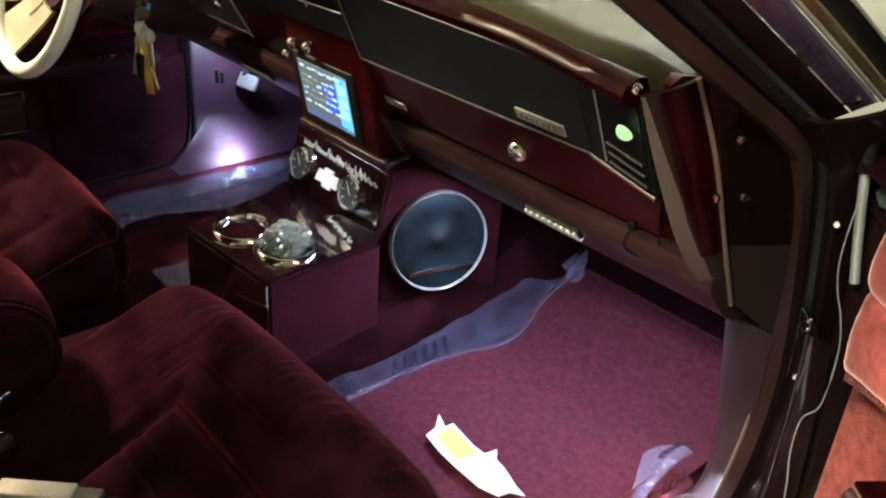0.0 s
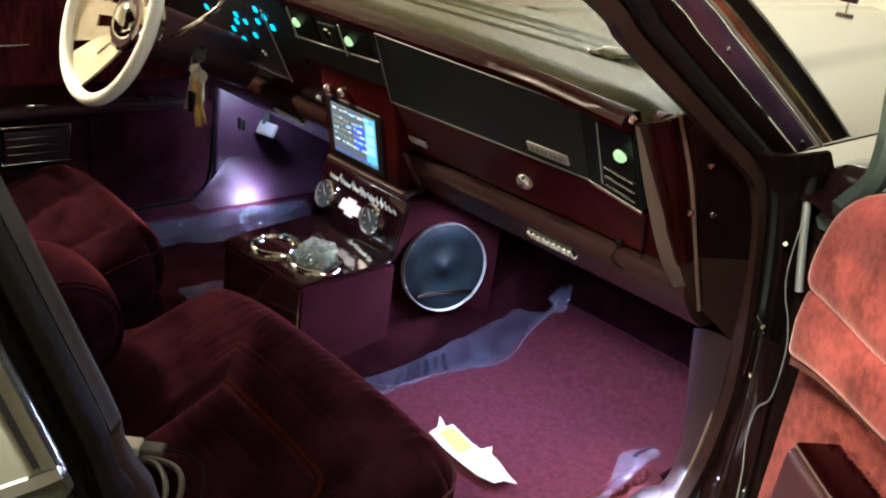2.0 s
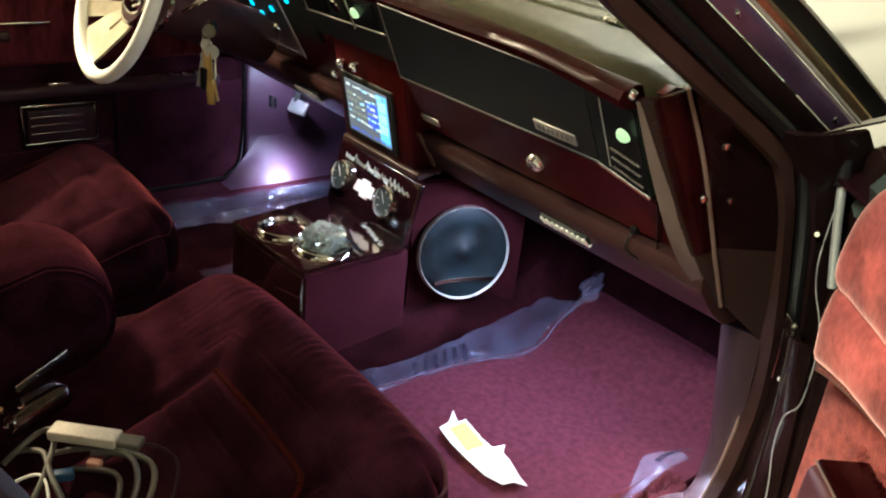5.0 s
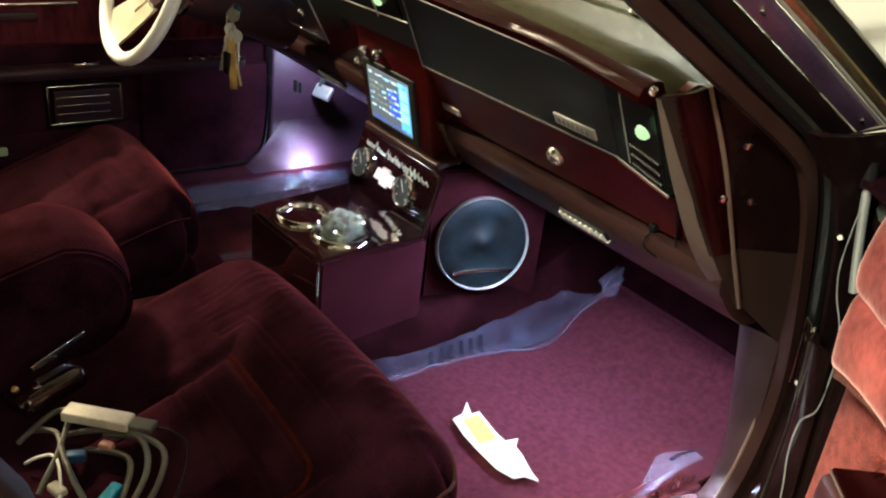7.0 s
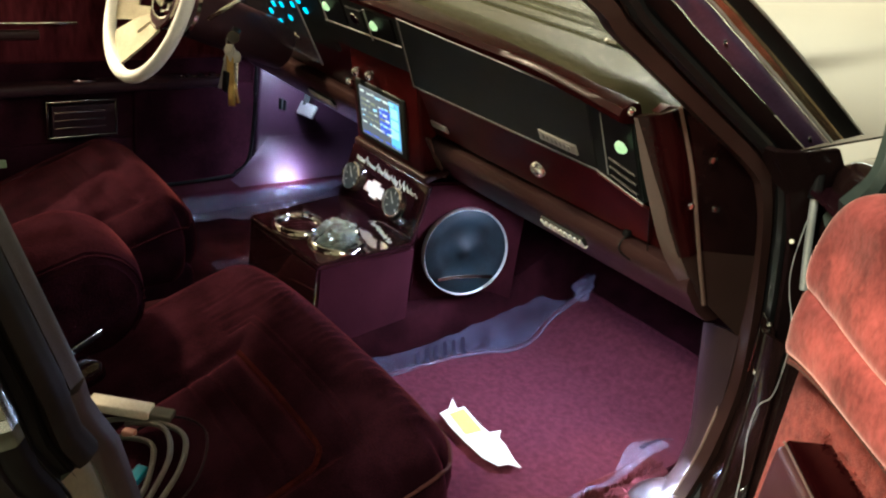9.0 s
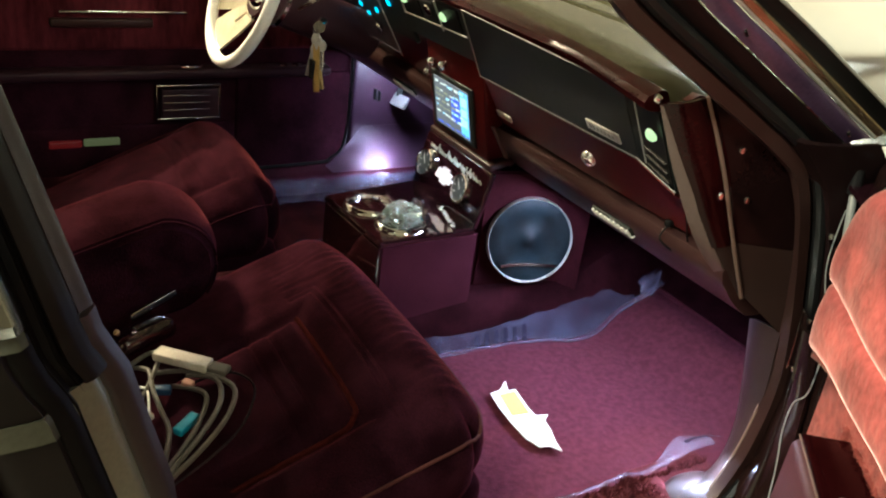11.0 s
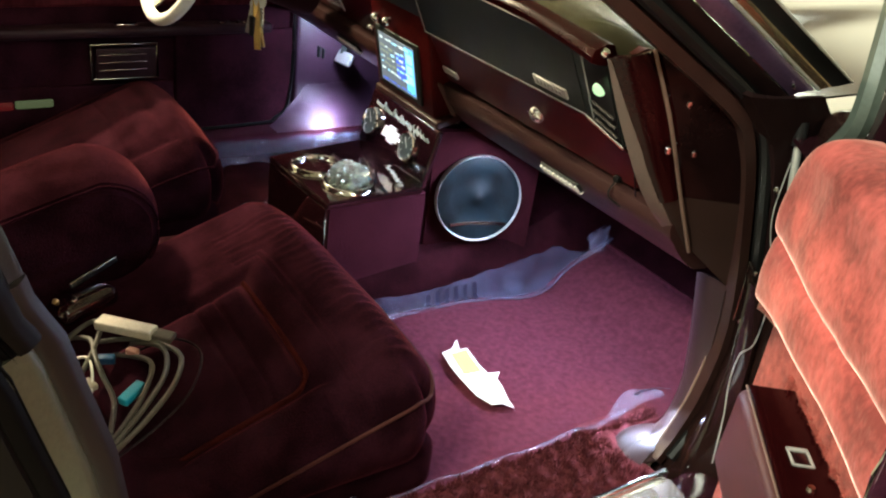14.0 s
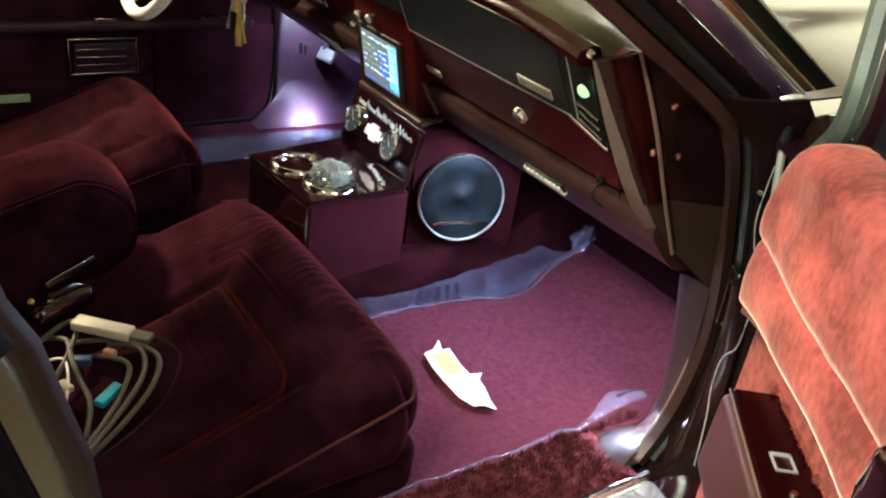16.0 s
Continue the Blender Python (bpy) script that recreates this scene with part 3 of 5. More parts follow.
part("groove", post(0.870, 1.33, [(0.0600, -0.0870), (0.0606, -0.0875), (0.0606, -0.0885), (0.0600, -0.0890)]), RUBBER, pillar)
part("moulding", post(0.862, 1.33, [(0.046, -0.046), (0.057, -0.046), (0.0620, -0.049), (0.0605, -0.0535)]), DIM_CHROME, pillar)
part("moulding", post(0.862, 1.33, [(0.060, -0.0895), (0.0635, -0.092), (0.062, -0.099), (0.056, -0.102)]), DIM_CHROME, pillar)
part("moulding", post(0.862, 0.868, [(0.056, -0.0465), (0.0635, -0.050), (0.0645, -0.094), (0.056, -0.102)], 3), DIM_CHROME, pillar)
part("lip", post(0.850, 0.860, [(0.052, -0.046), (0.059, -0.052), (0.059, -0.098), (0.052, -0.104)], 3), DULL_OLIVE, pillar, "tan metal lip under the plate")
part("lower_face", post(0.30, 0.848, [(0.046, -0.062), (0.054, -0.066), (0.056, -0.100), (0.050, -0.112)]), JAMB_BROWN, pillar)
# An olive reflection on the lower face, built as a thin proud rib.
part("ledge", post(0.757, 0.779, [(0.047, -0.061), (0.0560, -0.066), (0.057, -0.100), (0.050, -0.113)], 6), DULL_OLIVE, pillar, "thin rib in place of an olive reflection")
rear = thing("door_rear", "closed rear door in dark glossy maroon with bright window trim", "door", kind="structure", at=(0.80, -1.2, 0.34))
part("window_frame", post(0.86, 1.33, [(0.046, -0.116), (0.056, -0.120), (0.056, -0.150), (0.040, -0.165)]), PAINT, rear)
part("moulding", post(0.80, 1.33, [(0.052, -0.146), (0.062, -0.150), (0.062, -0.160), (0.052, -0.164)]), CHROME, rear)
part("skin", post(0.30, 0.858, [(0.046, -0.118), (0.060, -0.124), (0.075, -0.40), (0.075, -0.80)]), PAINT, rear)
part("pane", post(0.858, 1.33, [(0.040, -0.165), (0.040, -0.40), (0.040, -0.80)]), GLASS, rear)


# ---- roof, windows, front of the car ----
def roof(u, v):
    x, y = -0.66 + 1.32 * u, -0.55 - 1.6 * v
    return Vector((x, y, 1.42 - 0.10 * (abs(x) / 0.66) ** 4 + 0.02 * math.sin(math.pi * v)))


tagged(part("ceiling_headliner", sheet(roof, 16, 10, 0.03), DIM_VELOUR), "dark burgundy headliner under the roof", "headliner", kind="structure")
def roof_skin(u, v):
    return roof(u, v) * 1.0 + Vector((0.03 * (2 * u - 1), 0, 0.035))


tagged(part("roof_skin", sheet(roof_skin, 24, 14, 0.006), PAINT), "glossy dark maroon roof skin", "roof", kind="structure")
tagged(part("wall_quarter", rbox((-0.80, -2.22, 0.22), (-0.71, -1.26, 0.90), 0.03, 3), PAINT), "dark maroon rear body side", "wall", kind="structure")
tagged(part("wall_rear", rbox((-0.70, -2.2, 0.3), (0.70, -2.15, 1.40), 0.02), DIM_VELOUR), "dark upholstered rear end of the cabin", "wall", kind="structure")


def screen(u, v):
    x = -0.70 + 1.40 * u
    bow = 1 - (x / 0.70) ** 2
    lo = Vector((x, 0.16 + 0.26 * bow, 0.935 + 0.01 * bow))
    hi = Vector((x * 0.88, -0.62 + 0.12 * bow, 1.37 + 0.03 * bow))
    return lo.lerp(hi, v)


ws = tagged(part("window_windshield", sheet(screen, 20, 12, 0.005), GLASS), "clear raked windshield", "windshield", kind="structure")
ws.visible_shadow = False


def hood(u, v):
    x, y = -0.685 + 1.37 * u, 0.42 + 1.55 * v
    k = abs(x) / 0.685
    y -= 0.20 * max(0, 1 - v * 4) * k ** 2 - 0.10 * v ** 3 * (1 - k ** 2)
    raised = 0.010 / (1 + math.exp((abs(x) - (0.46 - 0.14 * v)) / 0.010))
    return Vector((x, y, 0.880 + 0.066 * (1 - k ** 2) + raised + 0.006 * math.exp(-(x / 0.02) ** 2) - 0.03 * max(0, v - 0.9)))


tagged(part("hood", sheet(hood, 80, 24, 0.01), PAINT), "dark maroon lacquered hood reflecting the bright garage", "hood", kind="structure")


def fender(side):
    def f(u, v):
        back = 0.15 - 0.115 * min(1, u / 0.45)
        y = back + (2.0 - back) * v
        a = math.pi / 2 * max(0, (u - 0.45) / 0.55)
        x = 0.692 + 0.16 * min(1, u / 0.45) + 0.05 * math.sin(a)
        z = 0.880 - 0.006 * min(1, u / 0.45) ** 2 - 0.05 * (1 - math.cos(a)) - 0.45 * max(0, (u - 0.86) / 0.14)
        return Vector((side * x, y, z))
    return sheet(f, 30, 12, 0.006 * side)


# Darkness of the hinge gap, built as solid dark blocks.
tagged(part("hinge_filler", join(rbox((0.797, 0.112, 0.30), (0.893, 0.30, 0.868), 0.012, 3), rbox((0.790, 0.105, 0.80), (0.862, 0.205, 0.918), 0.026, 4), rbox((0.835, 0.09, 0.80), (0.90, 0.24, 0.902), 0.02, 4)), HINGE_PAINT), "dark filler blocks for the darkness between hinge pillar and fender", "panel", kind="structure")
tagged(part("fender", fender(1), PAINT), "dark maroon front fender", "fender", kind="structure")
tagged(part("fender", fender(-1), PAINT), "dark maroon front fender", "fender", kind="structure")
ornament = thing("hood_ornament", "small dark stand-up ornament at the front of the hood", "hood ornament", at=(0.02, 1.84, 0.94))
part("stem", tube([(0.02, 1.84, 0.950), (0.02, 1.84, 0.978)], 0.004, 8), CHROME, ornament)
part("emblem", rbox((-0.008, 1.835, 0.973), (0.048, 1.845, 0.991), 0.004, 2), DARKTRIM, ornament, "plain dark emblem plate")
part("base", rbox((0.010, 1.82, 0.945), (0.030, 1.86, 0.958), 0.005, 2), CHROME, ornament)
tagged(part("cowl", rbox((-0.68, 0.14, 0.80), (0.688, 0.40, 0.878), 0.02, 3), RUBBER), "black cowl grille at the base of the windshield", "cowl", kind="structure")

# ---- driver's door, seen from inside ----
door = thing("door_driver", "dark burgundy driver's door panel with chrome ashtray", "door", kind="structure", at=(-0.70, -0.4, 0.32))
part("panel", rbox((-0.80, -1.25, 0.30), (-0.705, 0.10, 0.865), 0.02, 3), DIM_CARPET, door)
part("upper_pad", rbox((-0.72, -1.2, 0.66), (-0.698, 0.06, 0.84), 0.012, 3), DIM_PAD, door, "tufted burgundy velour pad")
part("pull_strap", rbox((-0.70, -0.64, 0.715), (-0.685, -0.42, 0.735), 0.005, 2), TRIM, door)
# Dark plastic on this door carries the dimness of the driver's side.
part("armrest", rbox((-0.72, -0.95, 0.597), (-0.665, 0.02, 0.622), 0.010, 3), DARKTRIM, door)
for y in (-0.36, -0.115, -0.085, -0.055, -0.025):
    part("switch", rbox((-0.695, y, 0.621), (-0.675, y + (0.05 if y < -0.3 else 0.018), 0.627), 0.002, 1), CHROME, door, "chrome door switch")
part("door_lamp", rbox((-0.706, -0.66, 0.432), (-0.690, -0.588, 0.450), 0.004, 2), glow("red_lamp", (0.55, 0.012, 0.02), 0.09), door, "red courtesy lamp lens")
part("door_lamp", rbox((-0.706, -0.584, 0.434), (-0.690, -0.503, 0.452), 0.004, 2), glow("cream_lamp", (0.55, 0.60, 0.28), 0.10), door, "white courtesy lamp lens")
tagged(part("sill_driver", rbox((-0.80, -1.35, 0.22), (-0.628, 0.55, 0.340), 0.02, 3), CARPET), "burgundy carpeted sill of the driver's door", "sill", kind="structure")
part("lower_edge", tube(spline([(-0.694, 0.088, 0.66), (-0.694, 0.090, 0.52), (-0.694, 0.080, 0.40), (-0.694, 0.045, 0.362), (-0.694, -0.02, 0.350), (-0.694, -0.5, 0.346)], 6), 0.004, 6), RUBBER, door, "dark edge of the carpeted lower panel")
part("pull_handle", rbox((-0.702, -0.62, 0.745), (-0.690, -0.34, 0.752), 0.003, 2), CHROME, door, "thin bright handle strip")
part("sill_rail", rbox((-0.80, -1.25, 0.862), (-0.69, 0.10, 0.885), 0.008, 2), TRIM, door)
part("sail_panel", slab([(-0.235, 0.880), (0.13, 0.880), (0.13, 0.93), (0.05, 0.985), (-0.03, 1.03), (-0.20, 1.03), (-0.235, 0.99)], 0.03, Matrix(((0, 0, 1, -0.752), (1, 0, 0, 0), (0, 1, 0, 0), (0, 0, 0, 1))), 0.004), RUBBER, door, "black mirror sail in the window corner")
part("carpet_panel", rbox((-0.712, -0.22, 0.342), (-0.695, 0.090, 0.600), 0.008, 2), DIM_CARPET, door, "burgundy carpet patch")
part("lower_panel", rbox((-0.712, -1.2, 0.342), (-0.697, -0.222, 0.48), 0.008, 2), DIM_CARPET, door)
ash = thing("ashtray", "chrome framed ashtray set in the driver's door", "ashtray", at=(-0.69, -0.33, 0.53))
for lo, hi in (((-0.70, -0.418, 0.572), (-0.684, -0.262, 0.580)), ((-0.70, -0.418, 0.490), (-0.684, -0.262, 0.498)), ((-0.70, -0.418, 0.490), (-0.684, -0.412, 0.58)), ((-0.70, -0.268, 0.490), (-0.684, -0.262, 0.58))):
    part("frame", rbox(lo, hi, 0.003, 2), DIM_CHROME, ash)
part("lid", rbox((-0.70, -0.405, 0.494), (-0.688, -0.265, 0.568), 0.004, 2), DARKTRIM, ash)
for z in (0.515, 0.533, 0.551):
    part("rib", rbox((-0.69, -0.40, z), (-0.685, -0.29, z + 0.003), 0.001, 1), DIM_CHROME, ash)
pane = part("pane", rbox((-0.765, -1.2, 0.88), (-0.76, 0.05, 1.34), 0.002, 1), GLASS, door)
pane.visible_shadow = False

# ---- passenger door, standing open ----
OPEN = 53.0
DU, DN = Vector((math.sin(radians(OPEN)), -math.cos(radians(OPEN)), 0)), Vector((-math.cos(radians(OPEN)), -math.sin(radians(OPEN)), 0))
DM = Matrix((DU, DN, (0, 0, 1))).transposed().to_4x4()
DM.translation = (0.874, 0.023, 0)
door = thing("door_passenger", "open passenger door with red velour and carpeted lower panel", "door", kind="structure", at=(0.88, 0.02, 0.34))


def dpart(name, bm, mat, parent=None, label=""):
    bmesh.ops.transform(bm, matrix=DM, verts=bm.verts)
    bmesh.ops.recalc_face_normals(bm, faces=bm.faces)
    return part(name, bm, mat, parent or door, label)


dpart("shell", rbox((-0.045, -0.19, 0.26), (1.0, -0.050, 0.915), 0.02, 3), DARK_JAMB)


def pad_low(x):
    """Lower edge of the velour pad."""
    return 0.702 + 0.029 * (1 - math.exp(-max(0, x) / 0.075)) - 0.9 * max(0, x - 0.30) ** 2


def velour_pad():
    """Pad with a big rounded corner at its hinge end, puffed and creased along a seam."""
    def f(u, v):
        x0 = u ** 1.6
        low = pad_low(x0)
        z = low + (0.932 - low) * v
        over = max(0, z - 0.850) / 0.082
        left = -0.006 + 0.10 * (1 - math.sqrt(max(0, 1 - over ** 2)))
        x = left + (1.0 - left) * x0
        edge = min(1, min(x0 * (1 - left) / 0.03, (1 - v) / 0.12, v / 0.06))
        y = -0.022 + 0.050 * math.sqrt(max(0, 1 - (1 - edge) ** 2))
        y += 0.004 * noise.noise(Vector((x * 9, z * 7, 1))) + 0.0016 * noise.noise(Vector((x * 26, z * 12, 4)))
        y -= 0.011 * math.exp(-((z - 0.797) / 0.007) ** 2)
        y += 0.006 * math.exp(-((z - 0.825) / 0.03) ** 2) + 0.004 * math.exp(-((z - 0.755) / 0.025) ** 2)
        return Vector((x, y, z))
    return sheet(f, 70, 80, 0.01)


dpart("upper_pad", velour_pad(), LIT_VELOUR, None, "crushed red velour pad with a stitched seam")


def seam_welt(z):
    return [(0.012 + 0.98 * k / 30, 0.019 + 0.004 * noise.noise(Vector(((0.012 + 0.98 * k / 30) * 9, z * 7, 1))), z) for k in range(31)]


dpart("seam_welt", tube(seam_welt(0.7935), 0.0028, 6), LIT_VELOUR, None, "welt along the velour seam")
dpart("carpet_panel", rbox((-0.045, -0.052, 0.29), (1.0, -0.020, 0.735), 0.010, 3, 12), DOOR_CARPET, None, "red carpeted lower door panel")


def door_tufts():
    """Carpet pile that laps over the switch panel."""
    rnd = random.Random(8)
    bm = bmesh.new()
    for _ in range(2600):
        x = rnd.uniform(0.062, 0.50)
        y, z = -0.022, rnd.uniform(0.628, 0.642)
        w = Vector((rnd.uniform(0.001, 0.0022), 0, rnd.uniform(-0.001, 0.001)))
        tip = Vector((rnd.gauss(0, 0.003), rnd.uniform(0.003, 0.011) * (0.6 + noise.noise(Vector((x * 50, 0, 0)))), rnd.gauss(-0.001, 0.003)))
        b = Vector((x, y, z))
        bm.faces.new([bm.verts.new(q) for q in (b - w, b + w, b + tip)])
    return bm


dpart("ragged_edge", door_tufts(), DOOR_CARPET)


def low_edge(x, out=0.0):
    return Vector((x, 0.015 + out, pad_low(x) - 0.005))


rim_x = [0.004 + 0.996 * (k / 40) ** 1.4 for k in range(41)]
dpart("piping", sweep([low_edge(x) for x in rim_x], [(-0.010, -0.006), (0.006, -0.008), (0.012, -0.002), (0.012, 0.004), (-0.008, 0.008)]), PIPING_DARK, None, "brown stitched edge band of the velour pad")
dpart("stitching", join(*[rbox(low_edge(0.02 + 0.0065 * k, 0.0125) - Vector((0.0013, 0.0012, 0.0008)), low_edge(0.02 + 0.0065 * k, 0.0125) + Vector((0.0013, 0.0010, 0.0008)), 0.0008, 1) for k in range(70)]), LIT_VELOUR, None, "row of pale stitches")
dpart("sill_seal", rbox((0.09, -0.065, 0.900), (1.0, -0.018, 0.936), 0.006, 2), GREY_RUBBER, None, "grey-green rubber window seal")
dpart("sill_seal", rbox((0.075, -0.040, 0.915), (1.0, -0.020, 0.944), 0.005, 2), RUBBER)
FRAME = [(-0.100, -0.03, 0.840), (-0.085, -0.03, 0.862), (-0.062, -0.03, 0.886), (-0.030, -0.03, 0.925), (-0.028, -0.03, 0.970), (-0.048, -0.035, 1.020), (-0.068, -0.04, 1.07), (-0.10, -0.05, 1.15)]
dpart("window_frame", sweep(spline(FRAME, 6), [(-0.012, -0.010), (0.010, -0.012), (0.014, 0.0), (0.008, 0.010), (-0.008, 0.010), (-0.014, 0.0)], up=(0, 1, 0)), GREY_RUBBER, None, "grey-green rubber window frame seal")
INNER = [(0.012, -0.036, 0.895), (0.014, -0.036, 0.93), (0.010, -0.038, 0.975), (-0.006, -0.042, 1.03), (-0.03, -0.05, 1.11)]
dpart("frame_inner", sweep(spline(INNER, 6), [(-0.011, -0.008), (0.010, -0.008), (0.012, 0.004), (-0.010, 0.006)], up=(0, 1, 0)), PAINT, None, "dark maroon painted window frame")
dpart("glass_channel", tube([p + Vector((0.028, -0.012, 0.0)) for p in spline(INNER, 6)], 0.012, 8, up=(0, 1, 0)), RUBBER)
dpart("glass_channel", tube([p + Vector((0.052, -0.018, 0.004)) for p in spline(INNER, 6)], 0.008, 8, up=(0, 1, 0)), GREY_RUBBER)
pull = dpart("door_pull", rbox((0.408, 0.010, 0.752), (0.60, 0.062, 0.835), 0.018, 5), GLOSS, None, "dark glossy door pull cup")
dpart("pull_edge", tube([(0.420, 0.060, 0.760), (0.412, 0.058, 0.785), (0.420, 0.060, 0.826), (0.456, 0.062, 0.833)], 0.0018, 6), DIM_CHROME, pull)


def flare(p):
    """The armrest grows wider away from the hinge and towards its foot."""
    if p.y > 0.01:
        p.y += 0.06 * min(0.35, max(0, p.x - 0.08)) + 0.03 * max(0, 0.625 - p.z)
    return p


arm = dpart("armrest", rbox((0.078, -0.05, 0.515), (0.75, 0.044, 0.628), 0.012, 4, 8, flare), ARM_PLASTIC, None, "maroon plastic armrest")
dpart("switch_panel", rbox((0.080, -0.022, 0.625), (0.74, 0.033, 0.633), 0.003, 2, 8, flare), DEEP_RED, arm, "glossy dark burgundy switch panel")
sw = dpart("window_switch", join(rbox((0.191, -0.003, 0.632), (0.221, 0.000, 0.6350), 0.001, 1), rbox((0.191, 0.018, 0.632), (0.221, 0.021, 0.6350), 0.001, 1), rbox((0.191, -0.003, 0.632), (0.197, 0.021, 0.6350), 0.001, 1), rbox((0.218, -0.003, 0.632), (0.221, 0.021, 0.6350), 0.001, 1)), SILVER, arm, "chrome framed window switch")
dpart("button", rbox((0.199, 0.002, 0.631), (0.216, 0.016, 0.6345), 0.002, 2), GLOSS, arm)
dpart("edge_trim", tube([(x, 0.037 + 0.06 * min(0.35, max(0, x - 0.08)), 0.632) for x in (0.084, 0.15, 0.20, 0.30, 0.40, 0.50)], 0.0014, 6), FLANGE, arm, "thin pale brown edge")
dpart("screw", lathe([(0, 0.004), (0.004, 0.004), (0.005, 0.0)], 10, pose(0.255, 0.012, 0.633)), CHROME, arm)


# ---- dashboard ----
dash = thing("dashboard", "burgundy lacquered dashboard with black panel and tan top pad", "dashboard", kind="structure", at=(0.0, 0.1, 0.62))
FACE = basis((0, 0, 0.774), (1, 0, 0), (0, -0.64, 1))


def fv(z):
    return (z - 0.774) / 0.842


def on_face(x0, x1, z0, z1, proud, thick=0.012, r=0.004):
    """A plate on the leaning dash face, between heights z0 and z1."""
    return moved(rbox((x0, fv(z0), proud - thick), (x1, fv(z1), proud), r, 2), FACE)


def profile(points, x0, x1, n=1):
    bm = bmesh.new()
    rows = []
    for i in range(n + 1):
        x = x0 + (x1 - x0) * i / n
        rows.append([bm.verts.new((x, y, z)) for y, z in points])
    m = len(points)
    for a, b in zip(rows, rows[1:]):
        for j in range(m):
            bm.faces.new((a[j], a[(j + 1) % m], b[(j + 1) % m], b[j]))
    bm.faces.new(rows[0][::-1])
    bm.faces.new(rows[-1])
    bmesh.ops.recalc_face_normals(bm, faces=bm.faces)
    return bm


BODY = [(-0.108, 0.955), (-0.098, 0.94), (-0.095, 0.935), (0.030, 0.734), (0.036, 0.726), (0.095, 0.665), (0.12, 0.655), (0.34, 0.66), (0.34, 0.935), (0.0, 0.945), (-0.09, 0.962)]


def under_glass(bm):
    """Cuts the ends of the dash back to the curved foot of the windshield."""
    for v in bm.verts:
        v.co.y = min(v.co.y, 0.12 + 0.26 * (1 - (v.co.x / 0.70) ** 2))
    return bm


part("body", under_glass(profile(BODY, -0.69, 0.675, 24)), LACQUER, dash)
LOWER = [(0.020, 0.734), (0.010, 0.729), (0.007, 0.720), (0.012, 0.704), (0.026, 0.690), (0.030, 0.684), (0.050, 0.664), (0.068, 0.651), (0.080, 0.643), (0.105, 0.640), (0.13, 0.655), (0.05, 0.735)]
part("lower_trim", profile(LOWER, 0.112, 0.70), TRIM, dash, "maroon plastic lower dash trim")
part("lower_trim", profile(LOWER, -0.69, -0.12), TRIM, dash, "maroon plastic lower dash trim")


def pad_front(x):
    """The padded edge comes forward towards the passenger's end."""
    return -0.072 - 0.175 * max(0, x) ** 2


def pad_at(x, y):
    front = (y - pad_front(x)) / 0.44
    v = (y + 0.034) / 0.44
    z = 0.976 - 0.02 * v - 0.016 * max(0, 1 - front * 9) ** 2 - 0.009 * math.exp(-((v - 0.24) / 0.022) ** 2) - 0.008 * math.exp(-((v - 0.45) / 0.018) ** 2) + 0.008 * math.exp(-((v - 0.58) / 0.035) ** 2)
    end = max(0, (x - 0.60) / 0.07)
    return Vector((x, y + 0.03 * end ** 2, z - 0.02 * end ** 2))


def pad(u, v):
    x = -0.70 + 1.37 * u
    back = -0.062 + min(0.468, 0.195 + 0.30 * (1 - (x / 0.70) ** 2))
    return pad_at(x, pad_front(x) + (back - pad_front(x)) * v)


part("top_pad", sheet(pad, 40, 90, 0.02), PAD, dash, "tan dash top pad with long ridges")


def grille_wedge(u, v):
    y = 0.062 + 0.115 * u
    x = 0.428 + 0.018 * u + (0.02 + 0.11 * u) * v
    return pad_at(x, y) + Vector((0, 0, 0.006))


part("corner_grille", sheet(grille_wedge, 12, 6, 0.004), PAD, dash, "wedge-shaped grille in the dash top")
part("grille_edge", tube([grille_wedge(k / 8, 0) + Vector((0, 0, 0.003)) for k in range(9)], 0.0026, 6), KNOB, dash, "pale edge of the grille")


def loft(rows):
    """Closed skin through rings of points, one ring a row."""
    bm = bmesh.new()
    rings = [[bm.verts.new(p) for p in row] for row in rows]
    m = len(rings[0])
    for a, b in zip(rings, rings[1:]):
        for j in range(m):
            bm.faces.new((a[j], a[(j + 1) % m], b[(j + 1) % m], b[j]))
    bm.faces.new(rings[0][::-1])
    bm.faces.new(rings[-1])
    bmesh.ops.recalc_face_normals(bm, faces=bm.faces)
    return bm


def brow_ring(x):
    f = pad_front(x)
    p = min(-0.116, f - 0.008) - 0.006 * max(0, (x - 0.5) / 0.16)
    return [Vector((x, y, z)) for y, z in ((p + 0.008, 0.943), (p - 0.002, 0.946), (p - 0.004, 0.953), (p, 0.961), ((p + f) / 2, 0.9635), (f + 0.004, 0.9675), (f + 0.014, 0.966), (f + 0.03, 0.940))]


part("brow", loft([brow_ring(-0.69 + 1.358 * k / 40) for k in range(41)]), BROW_RED, dash, "burgundy lacquered brow")
# passenger panel
def plate_on_face(outline, proud, thick, bevel=0.0015):
    return slab([(x, fv(z)) for x, z in outline], thick, FACE @ pose(0, 0, proud - thick), bevel)


PANEL = [(0.122, 0.829), (0.553, 0.836), (0.566, 0.944), (0.158, 0.951)]
blk = part("black_panel", plate_on_face(PANEL, 0.006, 0.012), BLACK, dash, "satin black instrument panel")


def off_face(x, z, proud):
    return FACE @ Vector((x, fv(z), proud))


# end of the panel, turned a little towards the seat
WING = [off_face(0.5535, 0.836, 0.006), Vector((0.664, -0.078, 0.832)), Vector((0.667, -0.140, 0.945)), off_face(0.5665, 0.944, 0.006)]


